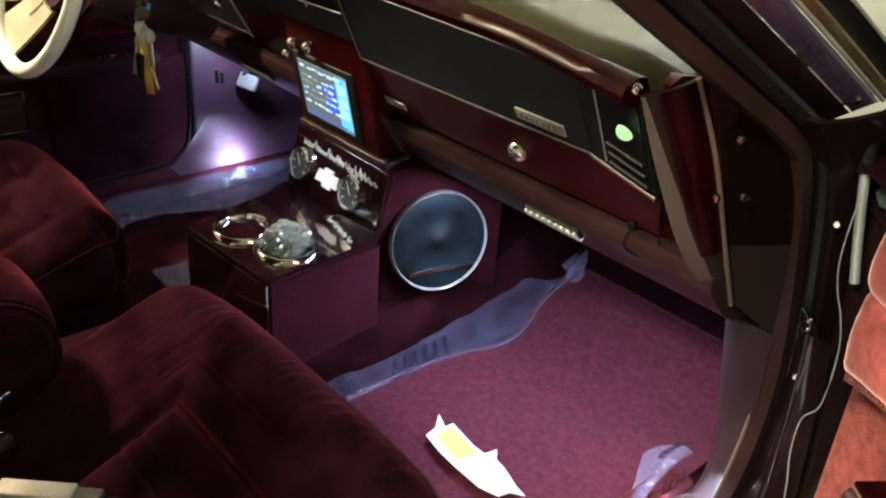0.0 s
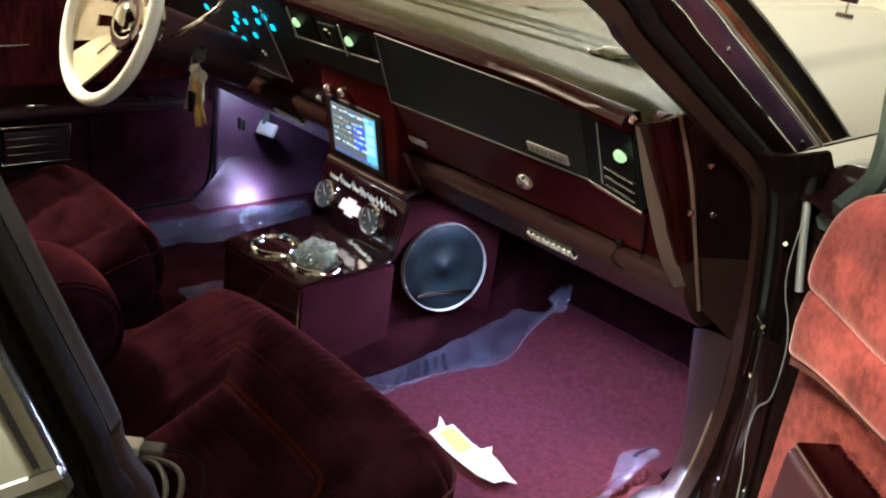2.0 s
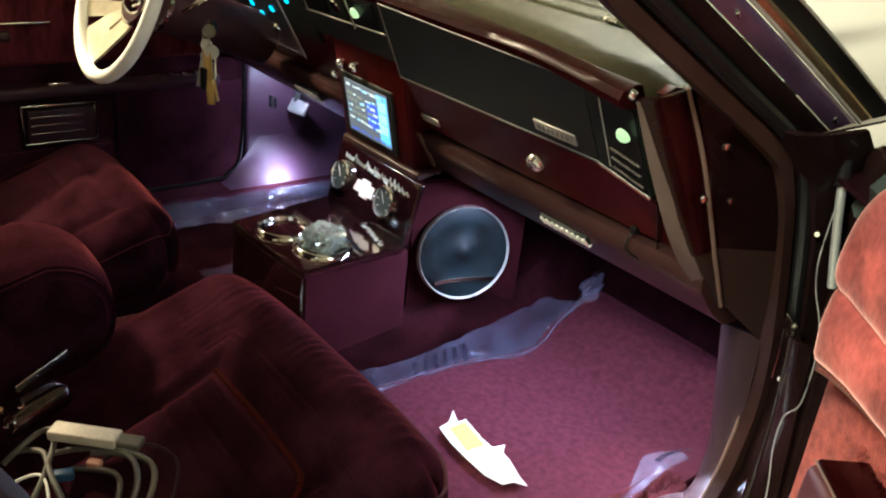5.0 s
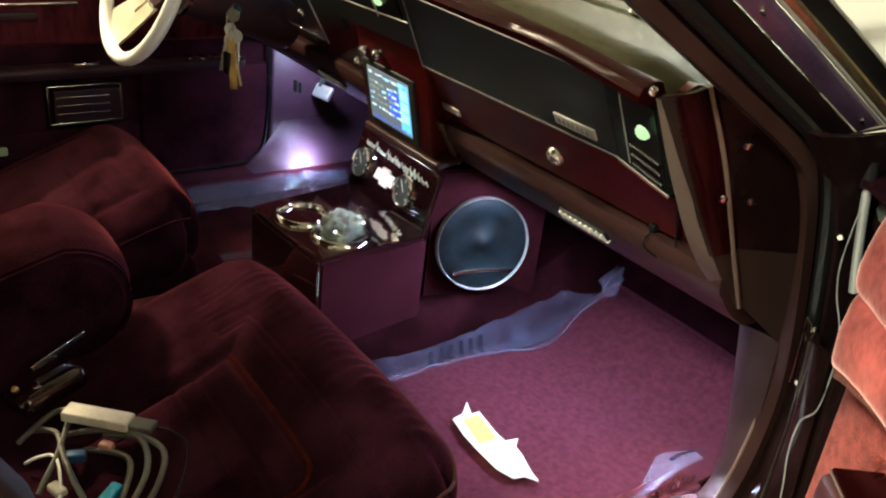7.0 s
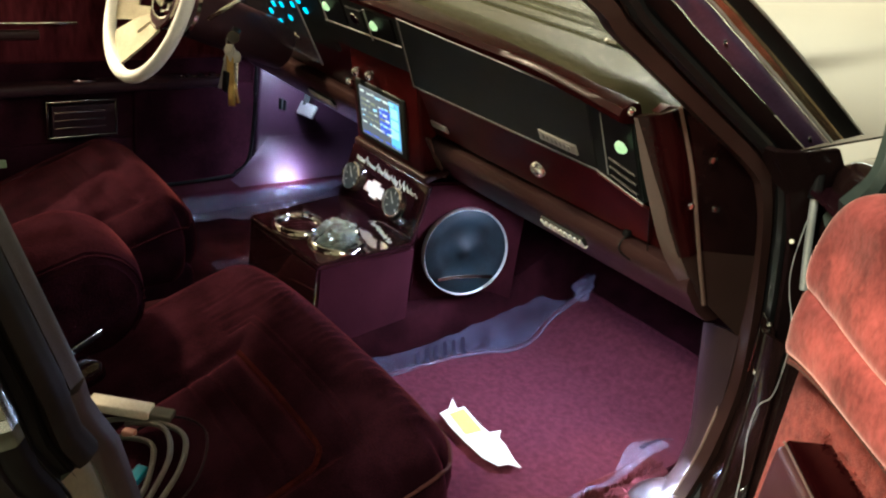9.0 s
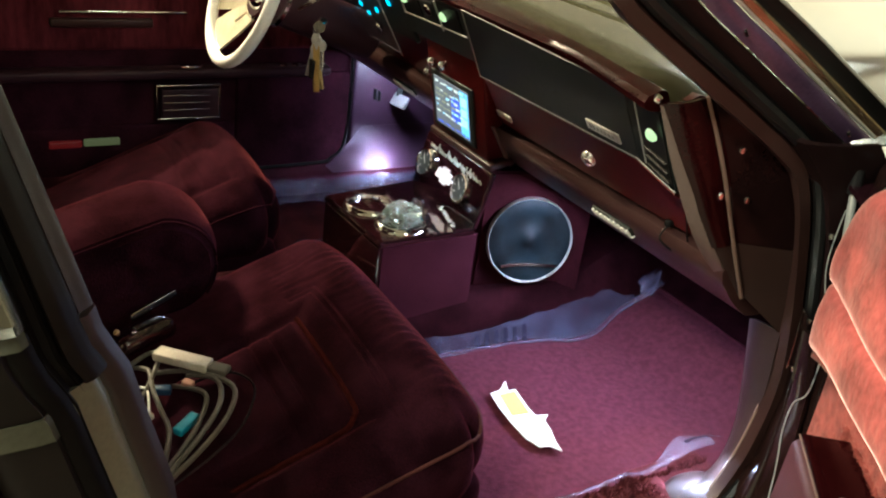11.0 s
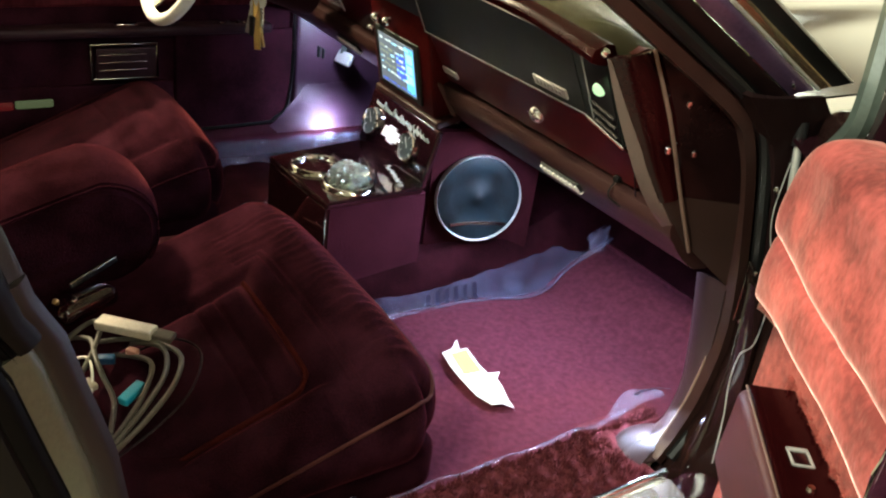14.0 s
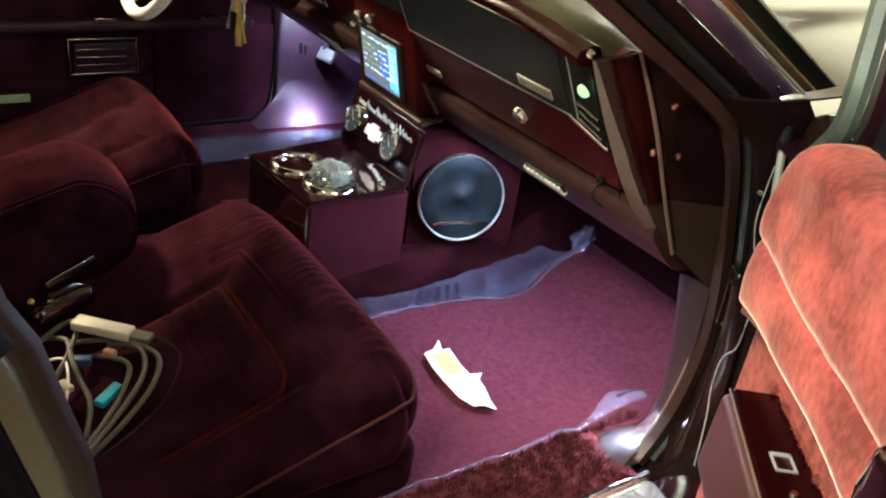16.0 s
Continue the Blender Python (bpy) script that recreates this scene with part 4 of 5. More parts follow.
def wing(u, v):
    return WING[0].lerp(WING[1], u).lerp(WING[3].lerp(WING[2], u), v)


def wing_line(a, b, lift=0.002):
    out = Vector((0, -0.842, -0.539)) * lift
    return [wing(*a) + out, wing(*b) + out]


part("panel_end", sheet(wing, 4, 4, 0.010), PANEL_END, dash, "satin black panel end with a round outlet")
part("panel_return", sheet(lambda u, v: wing(u, 0).lerp(off_face(0.5535 + 0.102 * u, 0.832 - 0.020 * u, 0.004), v) + Vector((0, 0, -0.001)), 6, 3, 0.004), LACQUER, dash)


def on_line(a, b, proud=0.007):
    return [FACE @ Vector((x, fv(z), proud)) for x, z in (a, b)]


for a, b in (PANEL[0:2], PANEL[2:4], (PANEL[3], PANEL[0])):
    part("edge", tube(on_line(a, b), 0.0011, 6), EDGE, dash, "thin grey edging")
for a, b in (((0, 0), (1, 0)),):
    part("edge", tube(wing_line(a, b), 0.0011, 6), EDGE, dash, "thin grey edging")
part("vent_cell", sheet(lambda u, v: wing(0.34 + 0.62 * u, 0.07 + 0.86 * v) + Vector((0, -0.0017, -0.001)), 3, 3, 0.003), RUBBER, dash)
part("edge", tube(wing_line((0.34, 0.93), (0.30, 0.10), 0.004), 0.0012, 6), EDGE, dash)
for k in range(3):
    part("vent_vane", tube(wing_line((0.38, 0.12 + 0.12 * k), (0.94, 0.10 + 0.12 * k), 0.004), 0.0022, 6), RUBBER, dash)
badge = part("badge", on_face(0.445, 0.520, 0.846, 0.8605, 0.009, 0.004, 0.001), SILVER, dash, "small metal name badge")
for k in range(7):
    part("badge_bar", on_face(0.453 + 0.0085 * k, 0.4585 + 0.0085 * k, 0.850, 0.857, 0.0098, 0.001, 0.0003), EDGE, badge)
part("seam", tube(on_line((0.645, 0.815), (0.622, 0.738), 0.012), 0.0012, 6), RUBBER, dash)
glove = part("glovebox_door", plate_on_face([(0.126, 0.740), (0.618, 0.742), (0.640, 0.814), (0.553, 0.831), (0.128, 0.824)], 0.005, 0.012), LACQUER, dash, "burgundy lacquered glovebox door")
KN = FACE @ pose(0.414, fv(0.783), 0.006)
part("knob", lathe([(0, 0.0125), (0.005, 0.0120), (0.010, 0.0100), (0.0135, 0.0060), (0.0145, 0.0)], 28, KN), KNOB, glove, "round chrome glovebox lock")
part("key_slot", moved(rbox((-0.005, -0.0011, 0.008), (0.005, 0.0011, 0.0128), 0.0006, 1), KN @ pose(0, 0, 0, 0, 0, 20)), BLACK, glove, "dark key slot")
part("plate", on_face(0.134, 0.180, 0.760, 0.772, 0.010, 0.004, 0.002), SILVER, dash, "small grey plate")
# The trim's end face catches light; the paler plastic colour carries that.
part("trim_end", sheet(lambda u, v: Vector((0.104 + 0.032 * u, -0.002 + 0.050 * v, 0.733 - 0.078 * v)), 3, 6, 0.004), FLANGE, dash, "lit end face of the lower trim, in a paler colour")
# bright slotted outlets in the lower trim
for x0 in (0.456, -0.270):
    om = basis((x0, 0.0235, 0.6880), (1, 0, 0), (0, -0.70, 0.71))
    o = part("outlet", moved(rbox((-0.046, -0.010, -0.010), (0.046, 0.010, 0.002), 0.002, 2), om), BLACK, dash)
    for k in range(9):
        part("slat", moved(rbox((-0.044 + k * 0.0105, -0.0085, 0.001), (-0.040 + k * 0.0105, 0.0085, 0.0060), 0.0012, 1), om), SLAT, o)
    part("outlet_rim", moved(rbox((-0.047, -0.0115, -0.008), (0.047, -0.0090, 0.0045), 0.001, 1), om), SLAT, o)

# right end of the dashboard: satin strip, lacquered corner, bead, lower plastic cheek
STRIP = [(0.671, -0.146, 0.955), (0.677, -0.100, 0.864), (0.679, -0.026, 0.758), (0.684, 0.070, 0.672)]
BEAD = [(0.692, -0.090, 0.968), (0.702, -0.047, 0.885), (0.703, 0.012, 0.770), (0.702, 0.060, 0.682)]
CHEEK = [(0.722, -0.055, 0.975), (0.735, 0.030, 0.885), (0.740, 0.085, 0.765), (0.731, 0.130, 0.620)]


def between(a, b, v0, v1, bulge=0.0, u0=0.0, u1=1.0):
    la, lb = spline(a, 8), spline(b, 8)

    def f(u, v):
        k = v0 + (v1 - v0) * v
        u = u0 + (u1 - u0) * u
        return along(la, k).lerp(along(lb, k), u) + Vector((1, -0.6, 0)) * (bulge * math.sin(math.pi * u))
    return sheet(f, 8, 20, 0.006)


part("corner_face", between(STRIP, BEAD, 0.0, 0.66, 0.008), DEEP_RED, dash)
def end_strip(u, v):
    k = 0.02 + 0.98 * v
    a, b = along(spline(STRIP, 8), k), along(spline(BEAD, 8), k)
    w = (0.06 + 0.34 * min(1, v / 0.7)) * u + 0.02
    return a.lerp(b, w) + Vector((0.001, -0.005, 0)) + Vector((1, -0.6, 0)) * (0.006 * math.sin(math.pi * w))


part("end_strip", sheet(end_strip, 6, 24, 0.004), SATIN, dash, "satin tan strip")
part("corner_face", between(STRIP, BEAD, 0.663, 1.0, 0.006), CHEEK_PLASTIC, dash)
part("cheek", between(BEAD, CHEEK, 0.0, 0.66), CHEEK_BLACK, dash, "near-black lacquered upper cheek")
part("cheek", between(BEAD, CHEEK, 0.663, 1.0), CHEEK_PLASTIC, dash, "maroon plastic side cheek of the dash")
part("bead", tube([p + Vector((0.006, -0.012, 0)) for p in spline(BEAD, 8)], 0.0028, 8), FLANGE, dash, "thin pale bead")
part("corner_stud", lathe([(0, 0.006), (0.004, 0.005), (0.006, 0.002), (0.006, -0.004)], 16, basis((0.666, -0.150, 0.958), (1, 0, 0), (0, 0.5, 1))), CHROME, dash)
for p in ((0.722, -0.047, 0.907), (0.716, -0.056, 0.846), (0.724, -0.016, 0.840)):
    part("cheek_screw", lathe([(0, 0.004), (0.004, 0.003), (0.005, 0)], 10, basis(p, (0.3, 1, 0), (0, 0, 1))), CHROME, dash)

wire = thing("loose_wire", "thin black wire hanging below the glovebox edge", "wire", at=(0.60, 0.02, 0.72))
part("wire", tube(spline([(0.585, 0.010, 0.742), (0.586, -0.004, 0.722), (0.600, 0.014, 0.705), (0.628, 0.045, 0.693), (0.645, 0.062, 0.690)], 6), 0.0016, 6), RUBBER, wire)
part("clip", rbox((0.580, 0.004, 0.738), (0.590, 0.016, 0.748), 0.002, 2), RUBBER, wire)

# centre stack
CST = basis((0.01, -0.012, 0.735), (1, 0, 0), (0, -0.22, 1))
part("radio_surround", moved(rbox((-0.10, -0.075, -0.05), (0.115, 0.125, 0.004), 0.006, 2), CST), LACQUER, dash, "burgundy lacquered radio surround")
unit = part("radio", moved(rbox((-0.085, -0.062, -0.04), (0.075, 0.055, 0.008), 0.003, 2), CST), BLACK, dash)
SCREEN = glow("screen_light", (0.16, 0.17, 0.20), 1.0)
SCREEN_CYAN = glow("screen_cyan", (0.16, 0.50, 0.85), 1.5)
SCREEN_WHITE = glow("screen_white", (0.80, 0.86, 0.82), 1.1)
SCREEN_OLIVE = glow("screen_olive", (0.50, 0.52, 0.36), 0.7)
SCREEN_BLUE = glow("screen_blue", (0.08, 0.14, 0.80), 1.0)
SCREEN_PALE = glow("screen_pale", (0.45, 0.75, 0.95), 1.3)
part("display", moved(rbox((-0.070, -0.052, 0.004), (0.060, 0.045, 0.0095), 0.001, 1), CST), SCREEN, unit, "lit blue touchscreen")
part("screen_tint", moved(rbox((-0.005, -0.030, 0.0092), (0.036, 0.020, 0.00955), 0.0001, 1), CST), SCREEN_BLUE, unit)
part("screen_tint", moved(rbox((0.030, -0.048, 0.0092), (0.060, 0.042, 0.00956), 0.0001, 1), CST), SCREEN_CYAN, unit)
bars = random.Random(5)
for row, (y, h) in enumerate(((0.036, 0.005), (0.020, 0.005), (0.009, 0.005), (-0.002, 0.005), (-0.013, 0.004), (-0.026, 0.005), (-0.046, 0.004))):
    x = -0.064
    while x < (0.050 if row in (0, 6) else 0.028):
        w = bars.uniform(0.003, 0.017)
        lift, tall = bars.uniform(-0.0012, 0.0012), bars.uniform(0.6, 1.15)
        part("screen_bar", moved(rbox((x, y + lift - tall * h / 2, 0.0096), (x + w, y + lift + tall * h / 2, 0.0099), 0.0001, 1), CST), (SCREEN_BLUE if row == 6 else bars.choice((SCREEN_WHITE, SCREEN_WHITE, SCREEN_OLIVE, SCREEN_PALE))), unit)
        x += w + bars.choice((0.0015, 0.002, 0.004, 0.009))
for y0, y1 in ((0.012, 0.030), (-0.008, 0.008), (-0.028, -0.012)):
    part("screen_tile", moved(rbox((0.034, y0, 0.0096), (0.056, y1, 0.0100), 0.0001, 1), CST), SCREEN_PALE, unit)
part("radio_ledge", moved(rbox((-0.105, -0.088, -0.05), (0.130, -0.074, 0.010), 0.005, 2), CST), TRIM, dash, "maroon ledge below the radio")
part("vent_panel", plate_on_face([(-0.135, 0.845), (0.118, 0.850), (0.150, 0.951), (-0.100, 0.945)], 0.004, 0.012), BLACK, dash)
for x0 in (-0.104, 0.046):
    part("vent_cell", plate_on_face([(x0, 0.893), (x0 + 0.075, 0.897), (x0 + 0.087, 0.944), (x0 + 0.014, 0.941)], 0.007, 0.006), RUBBER, dash)
    part("edge", tube(on_line((x0 + 0.012, 0.944), (x0, 0.890), 0.008), 0.0016, 6), SILVER, dash)
part("edge", tube(on_line((-0.112, 0.889), (0.136, 0.900), 0.007), 0.0016, 6), SILVER, dash)
part("emblem_plate", plate_on_face([(-0.020, 0.898), (0.036, 0.901), (0.044, 0.938), (-0.010, 0.936)], 0.008, 0.004), BLACK, dash)
part("emblem_plate", lathe([(0, 0.002), (0.010, 0.002), (0.012, 0)], 16, FACE @ pose(0.012, fv(0.919), 0.008)), CHROME, dash)
DOT = glow("vent_light", (0.60, 0.85, 0.42), 1.0)
for x, z, lift in ((-0.077, 0.92, 0.009), (0.075, 0.92, 0.009), (0.646, 0.921, 0.034)):
    part("vent_ball", lathe([(0, 0.006), (0.006, 0.0055), (0.0085, 0.003), (0.0092, 0)], 24, FACE @ pose(x, fv(z + 0.002), lift)), DOT, dash, "pale green lit round outlet")

# instrument cluster behind a clear lens
cyan = glow("gauge_light", (0.03, 0.52, 0.85), 2.6)
part("cluster_back", plate_on_face([(-0.60, 0.815), (-0.135, 0.818), (-0.115, 0.950), (-0.58, 0.945)], 0.003, 0.012), BLACK, dash)
lens = part("cluster_lens", plate_on_face([(-0.60, 0.812), (-0.142, 0.815), (-0.122, 0.951), (-0.58, 0.946)], 0.040, 0.003), HAZED, dash, "clear slanted lens with a reflected haze in its colour")
part("edge", tube(on_line((-0.140, 0.815), (-0.121, 0.951), 0.041), 0.0015, 6), EDGE, dash)
part("cluster_screw", lathe([(0, 0.005), (0.007, 0.004), (0.009, 0)], 14, FACE @ pose(-0.185, fv(0.862), 0.045)), CHROME, dash)
for x, z in ((-0.453, 0.875), (-0.329, 0.883), (-0.373, 0.847), (-0.230, 0.912), (-0.244, 0.887), (-0.208, 0.902), (-0.193, 0.886), (-0.286, 0.852), (-0.348, 0.831), (-0.34, 0.868), (-0.30, 0.875)):
    part("gauge_mark", on_face(x - 0.0055, x + 0.0055, z - 0.005, z + 0.005, 0.006, 0.003, 0.0015), cyan, dash, "lit cyan gauge mark")

# knobs left of the radio
for x, z in ((-0.015, 0.815), (-0.112, 0.776), (-0.062, 0.810)):
    part("control_knob", lathe([(0, 0.020), (0.005, 0.0195), (0.0078, 0.017), (0.0085, 0.013), (0.0078, 0.009), (0.004, 0.006), (0.004, 0)], 18, FACE @ pose(x, fv(z), 0.004)), KNOB, dash, "chrome control knob")


# ---- steering ----
wheel = thing("steering_wheel", "cream leather steering wheel with polished spokes", "steering wheel", at=(-0.362, -0.31, 0.876))
SW = basis((-0.362, -0.31, 0.876), (1, 0, 0), (0, 0.34, 0.94))
ring = [SW @ Vector((0.157 * math.cos(a), 0.157 * math.sin(a), 0)) for a in [2 * math.pi * i / 56 for i in range(56)]]
part("rim", tube(ring, 0.0122, 12, closed=True, up=SW.to_3x3() @ Vector((0, 0, 1))), WHEEL, wheel, "cream leather rim")
part("hub", lathe([(0, -0.014), (0.022, -0.016), (0.032, -0.022), (0.038, -0.030), (0.042, -0.045), (0.03, -0.075)], 28, SW), CHROME, wheel, "chrome horn cap")


def spoke(angle, r0, r1, s0, s1):
    """A piece of a dished spoke: along the radius r0 to r1, across it s0 to s1."""
    d = Vector((math.cos(radians(angle)), math.sin(radians(angle)), 0))
    q = Vector((-d.y, d.x, 0))

    def f(u, v):
        r = r0 + (r1 - r0) * u
        k = (r - 0.03) / 0.122
        w = (0.030 + 0.014 * k) * (s0 + (s1 - s0) * v)
        return SW @ (d * r + q * w + Vector((0, 0, -0.038 + 0.036 * k ** 1.3)))
    return sheet(f, 8, 6, 0.005)


for a, slot in ((40, 0.25), (193, 0.30), (238, 0.10)):
    part("spoke", join(spoke(a, 0.03, 0.152, -1.05, -slot), spoke(a, 0.03, 0.152, slot, 1.05), spoke(a, 0.092, 0.152, -slot, slot), spoke(a, 0.03, 0.058, -slot, slot)), SPOKE, wheel, "polished slotted spoke")
column = thing("steering_column", "dark steering column with ignition lock", "steering column", at=(-0.33, -0.2, 0.80))
part("shroud", sweep([SW @ Vector((0, 0, -0.03)), SW @ Vector((0, 0, -0.30))], [(0.05 * math.cos(a), 0.05 * math.sin(a)) for a in [math.pi * k / 8 for k in range(16)]]), DARKTRIM, column)
part("shift_lever", tube(spline([SW @ Vector((0.05, 0.0, -0.10)), (-0.275, -0.150, 0.898), (-0.270, -0.126, 0.935)], 6), 0.005, 8), CHROME, column, "chrome shift lever")
part("shift_knob", lathe([(0, 0.014), (0.009, 0.011), (0.013, 0.0), (0.009, -0.011), (0, -0.014)], 16, pose(-0.270, -0.122, 0.941)), WHEEL, column, "pale shift lever knob")
part("turn_lever", tube(spline([SW @ Vector((-0.05, 0.0, -0.06)), SW @ Vector((-0.12, 0.02, -0.05)), SW @ Vector((-0.19, 0.03, -0.045))], 6), 0.005, 8), CHROME, column)
for dz in (-0.035, -0.075):
    part("collar", lathe([(0.050, -0.006), (0.056, -0.004), (0.056, 0.004), (0.050, 0.006)], 24, SW @ pose(0, 0, dz)), CHROME, column, "bright column collar")
part("lock", lathe([(0, 0.03), (0.012, 0.03), (0.014, 0.0)], 14, pose(-0.262, -0.185, 0.825, 90, 0, 60)), CHROME, column)
keys = thing("keys", "bunch of metal keys hanging from the ignition", "keys", at=(-0.255, -0.195, 0.78))
for k, (dx, dy, L) in enumerate(((0, 0, 0.10), (0.008, 0.006, 0.085), (-0.007, 0.004, 0.075))):
    part("key", moved(rbox((-0.008, -0.0015, -L), (0.008, 0.0015, 0.0), 0.0014, 1), pose(-0.256 + dx, -0.196 + dy, 0.79, 6 * k - 6, 9 * k - 9, 30 + 25 * k)), (BRASS, KNOB, SILVER)[k], keys)
    part("key_head", lathe([(0, 0.002), (0.012, 0.002), (0.013, 0), (0.012, -0.002), (0, -0.002)], 14, pose(-0.256 + dx, -0.196 + dy, 0.795 - 0.01 * k, 90, 0, 30 + 25 * k)), SILVER, keys)
part("key_ring", tube([(-0.256 + 0.014 * math.cos(a), -0.197, 0.808 + 0.014 * math.sin(a)) for a in [2 * math.pi * i / 18 for i in range(18)]], 0.0015, 6, closed=True, up=(0, 1, 0)), SILVER, keys)
part("fob", rbox((-0.266, -0.206, 0.715), (-0.248, -0.198, 0.755), 0.003, 2), RUBBER, keys)
part("fob", moved(rbox((-0.006, -0.003, -0.04), (0.006, 0.003, 0), 0.002, 1), pose(-0.248, -0.19, 0.735, 8, -12, 0)), BRASS, keys)


# ---- console ----
console = thing("console", "burgundy carpeted centre console with lacquered top", "console", at=(0.04, -0.14, 0.36))
part("body", slab([(-0.050, -0.240), (0.164, -0.226), (0.158, -0.02), (-0.085, -0.02)], 0.205, pose(0, 0, 0.33), 0.004), CARPET, console, "carpet-covered console body")
part("speaker_box", slab([(0.118, 0.008), (0.172, 0.235), (-0.085, 0.235), (-0.085, 0.008)][::-1], 0.30, pose(0, 0, 0.34), 0.004), SHADED_CARPET, console, "carpeted speaker box, its colour darkened for weaker light")
part("front_panel", slab([(-0.050, -0.2445), (0.163, -0.2305), (0.163, -0.2265), (-0.050, -0.2405)], 0.200, pose(0, 0, 0.332), 0.001), GLOSS, console, "dark glossy front panel")
part("top_plate", slab([(-0.054, -0.245), (0.170, -0.231), (0.160, -0.03), (-0.088, -0.03)], 0.012, pose(0, 0, 0.533), 0.003), GLOSS, console, "glossy burgundy top plate")
GP = basis((0.037, -0.038, 0.545), (1, 0, 0), (0, 0.25, 1))
part("gauge_panel", moved(rbox((-0.124, 0.0, -0.012), (0.124, 0.112, 0.0), 0.004, 2), GP), GLOSS, console, "glossy burgundy gauge panel")
for x in (-0.092, 0.048):
    g = part("gauge", lathe([(0, 0.004), (0.024, 0.004), (0.025, 0.006)], 28, GP @ pose(x, 0.052, 0)), DIAL, console, "round chrome-ringed gauge")
    for k in range(7):
        part("tick", moved(rbox((0.015, -0.0008, 0.0041), (0.021, 0.0008, 0.0046), 0.0002, 1), GP @ pose(x, 0.052, 0, 0, 0, -40 + 43 * k)), WHITE, g)
    part("needle", moved(rbox((-0.003, -0.0008, 0.0047), (0.014, 0.0008, 0.0053), 0.0002, 1), GP @ pose(x, 0.052, 0, 0, 0, 130)), WHITE, g)
    part("ring", lathe([(0.024, 0.004), (0.0255, 0.009), (0.029, 0.008), (0.030, 0.0)], 28, GP @ pose(x, 0.052, 0)), CHROME, g)
part("emblem", slab([(-0.032, -0.010), (-0.012, -0.010), (-0.012, -0.016), (0.012, -0.016), (0.012, -0.010), (0.032, -0.010), (0.026, 0.010), (0.012, 0.010), (0.012, 0.016), (-0.012, 0.016), (-0.012, 0.010), (-0.026, 0.010)], 0.003, GP @ pose(-0.015, 0.052, 0.0)), WHITE, console, "plain white emblem shape")
for x, y in ((0.016, -0.182), (0.108, -0.160)):
    c = part("cup_holder", lathe([(0.0, -0.06), (0.034, -0.06), (0.037, -0.012)], 36, pose(x, y, 0.545)), BLACK, console, "dark cup holder well")
    part("ring", lathe([(0.037, -0.012), (0.038, 0.002), (0.040, 0.007), (0.044, 0.0085), (0.048, 0.006), (0.050, 0.0)], 40, pose(x, y, 0.545)), CHROME, c, "polished chrome ring")
glass_ = thing("tumbler", "cut crystal tumbler standing in the cup holder", "tumbler", at=(0.106, -0.158, 0.50))
def crystal(half, height, wall):
    """A square tumbler, its sides cut into small diamonds."""
    bm = bmesh.new()
    n, rows = 24, 8
    rings = []
    for r in range(rows + 1):
        ring_ = []
        for i in range(n):
            side, k = divmod(i, n // 4)
            s = -1 + 2 * k / (n // 4)
            x, y = ((s, -1), (1, s), (-s, 1), (-1, -s))[side]
            proud = (1.0 if (i + r) % 2 else 0.84) * (0.90 + 0.10 * r / rows)
            ring_.append(bm.verts.new((half * x * proud, half * y * proud, height * r / rows)))
        rings.append(ring_)
    inner = [bm.verts.new((v.co.x * wall, v.co.y * wall, height)) for v in rings[-1]]
    base = [bm.verts.new((v.co.x * wall * 0.9, v.co.y * wall * 0.6, height * 1.03)) for v in rings[-1]]
    rings += [inner, base]
    for a, b in zip(rings, rings[1:]):
        for i in range(n):
            q = (a[i], a[(i + 1) % n], b[(i + 1) % n], b[i])
            bm.faces.new(q[:3])
            bm.faces.new((q[0], q[2], q[3]))
    bm.faces.new(base)
    bm.faces.new(rings[0][::-1])
    bmesh.ops.recalc_face_normals(bm, faces=bm.faces)
    return bm


cut = moved(crystal(0.027, 0.088, 0.84), pose(0.106, -0.158, 0.492, 0, 0, 24))
part("body", cut, CRYSTAL, glass_, smooth=False)


# airbrushed script on the lacquer, as plain strokes
def strokes(name, m, x0, x1, y0, slope, n, seed, owner):
    rnd = random.Random(seed)
    for k in range(n):
        x = x0 + (x1 - x0) * k / n
        y = y0 + slope * k / n
        h, lean = rnd.uniform(0.004, 0.012), rnd.uniform(-0.003, 0.006)
        pts = spline([(x, y, 0.0012), (x + lean, y + h, 0.0012), (x + lean + 0.004, y + h * 0.4, 0.0012), (x + (x1 - x0) / n, y + 0.002, 0.0012)], 4)
        bm = bmesh.new()
        w = rnd.uniform(0.0020, 0.0050)
        row = [(bm.verts.new(m @ (p - Vector((0, w, 0)))), bm.verts.new(m @ (p + Vector((0, w, 0))))) for p in pts]
        for a, b in zip(row, row[1:]):
            bm.faces.new((a[0], b[0], b[1], a[1]))
        part(name, bm, SCRIPT, owner, "pale unreadable stroke")


strokes("script_stroke", GP, -0.095, 0.105, 0.088, -0.008, 16, 4, console)
strokes("script_stroke", pose(0.0, 0.0, 0.5452), 0.05, 0.145, -0.052, -0.022, 9, 6, console)


# speaker in the side of the console
SPM = basis((0.157, 0.102, 0.504), (0.30, 0.93, 0.0), (-0.13, 0.04, 1))
spk = thing("speaker", "round speaker with a pale metal ring in the console side", "speaker", at=(0.15, 0.10, 0.42))
part("ring", lathe([(0.0830, 0.004), (0.0842, 0.008), (0.0854, 0.0095), (0.0864, 0.008), (0.0872, -0.004), (0.080, -0.02)], 56, SPM), SILVER, spk, "pale metal ring")
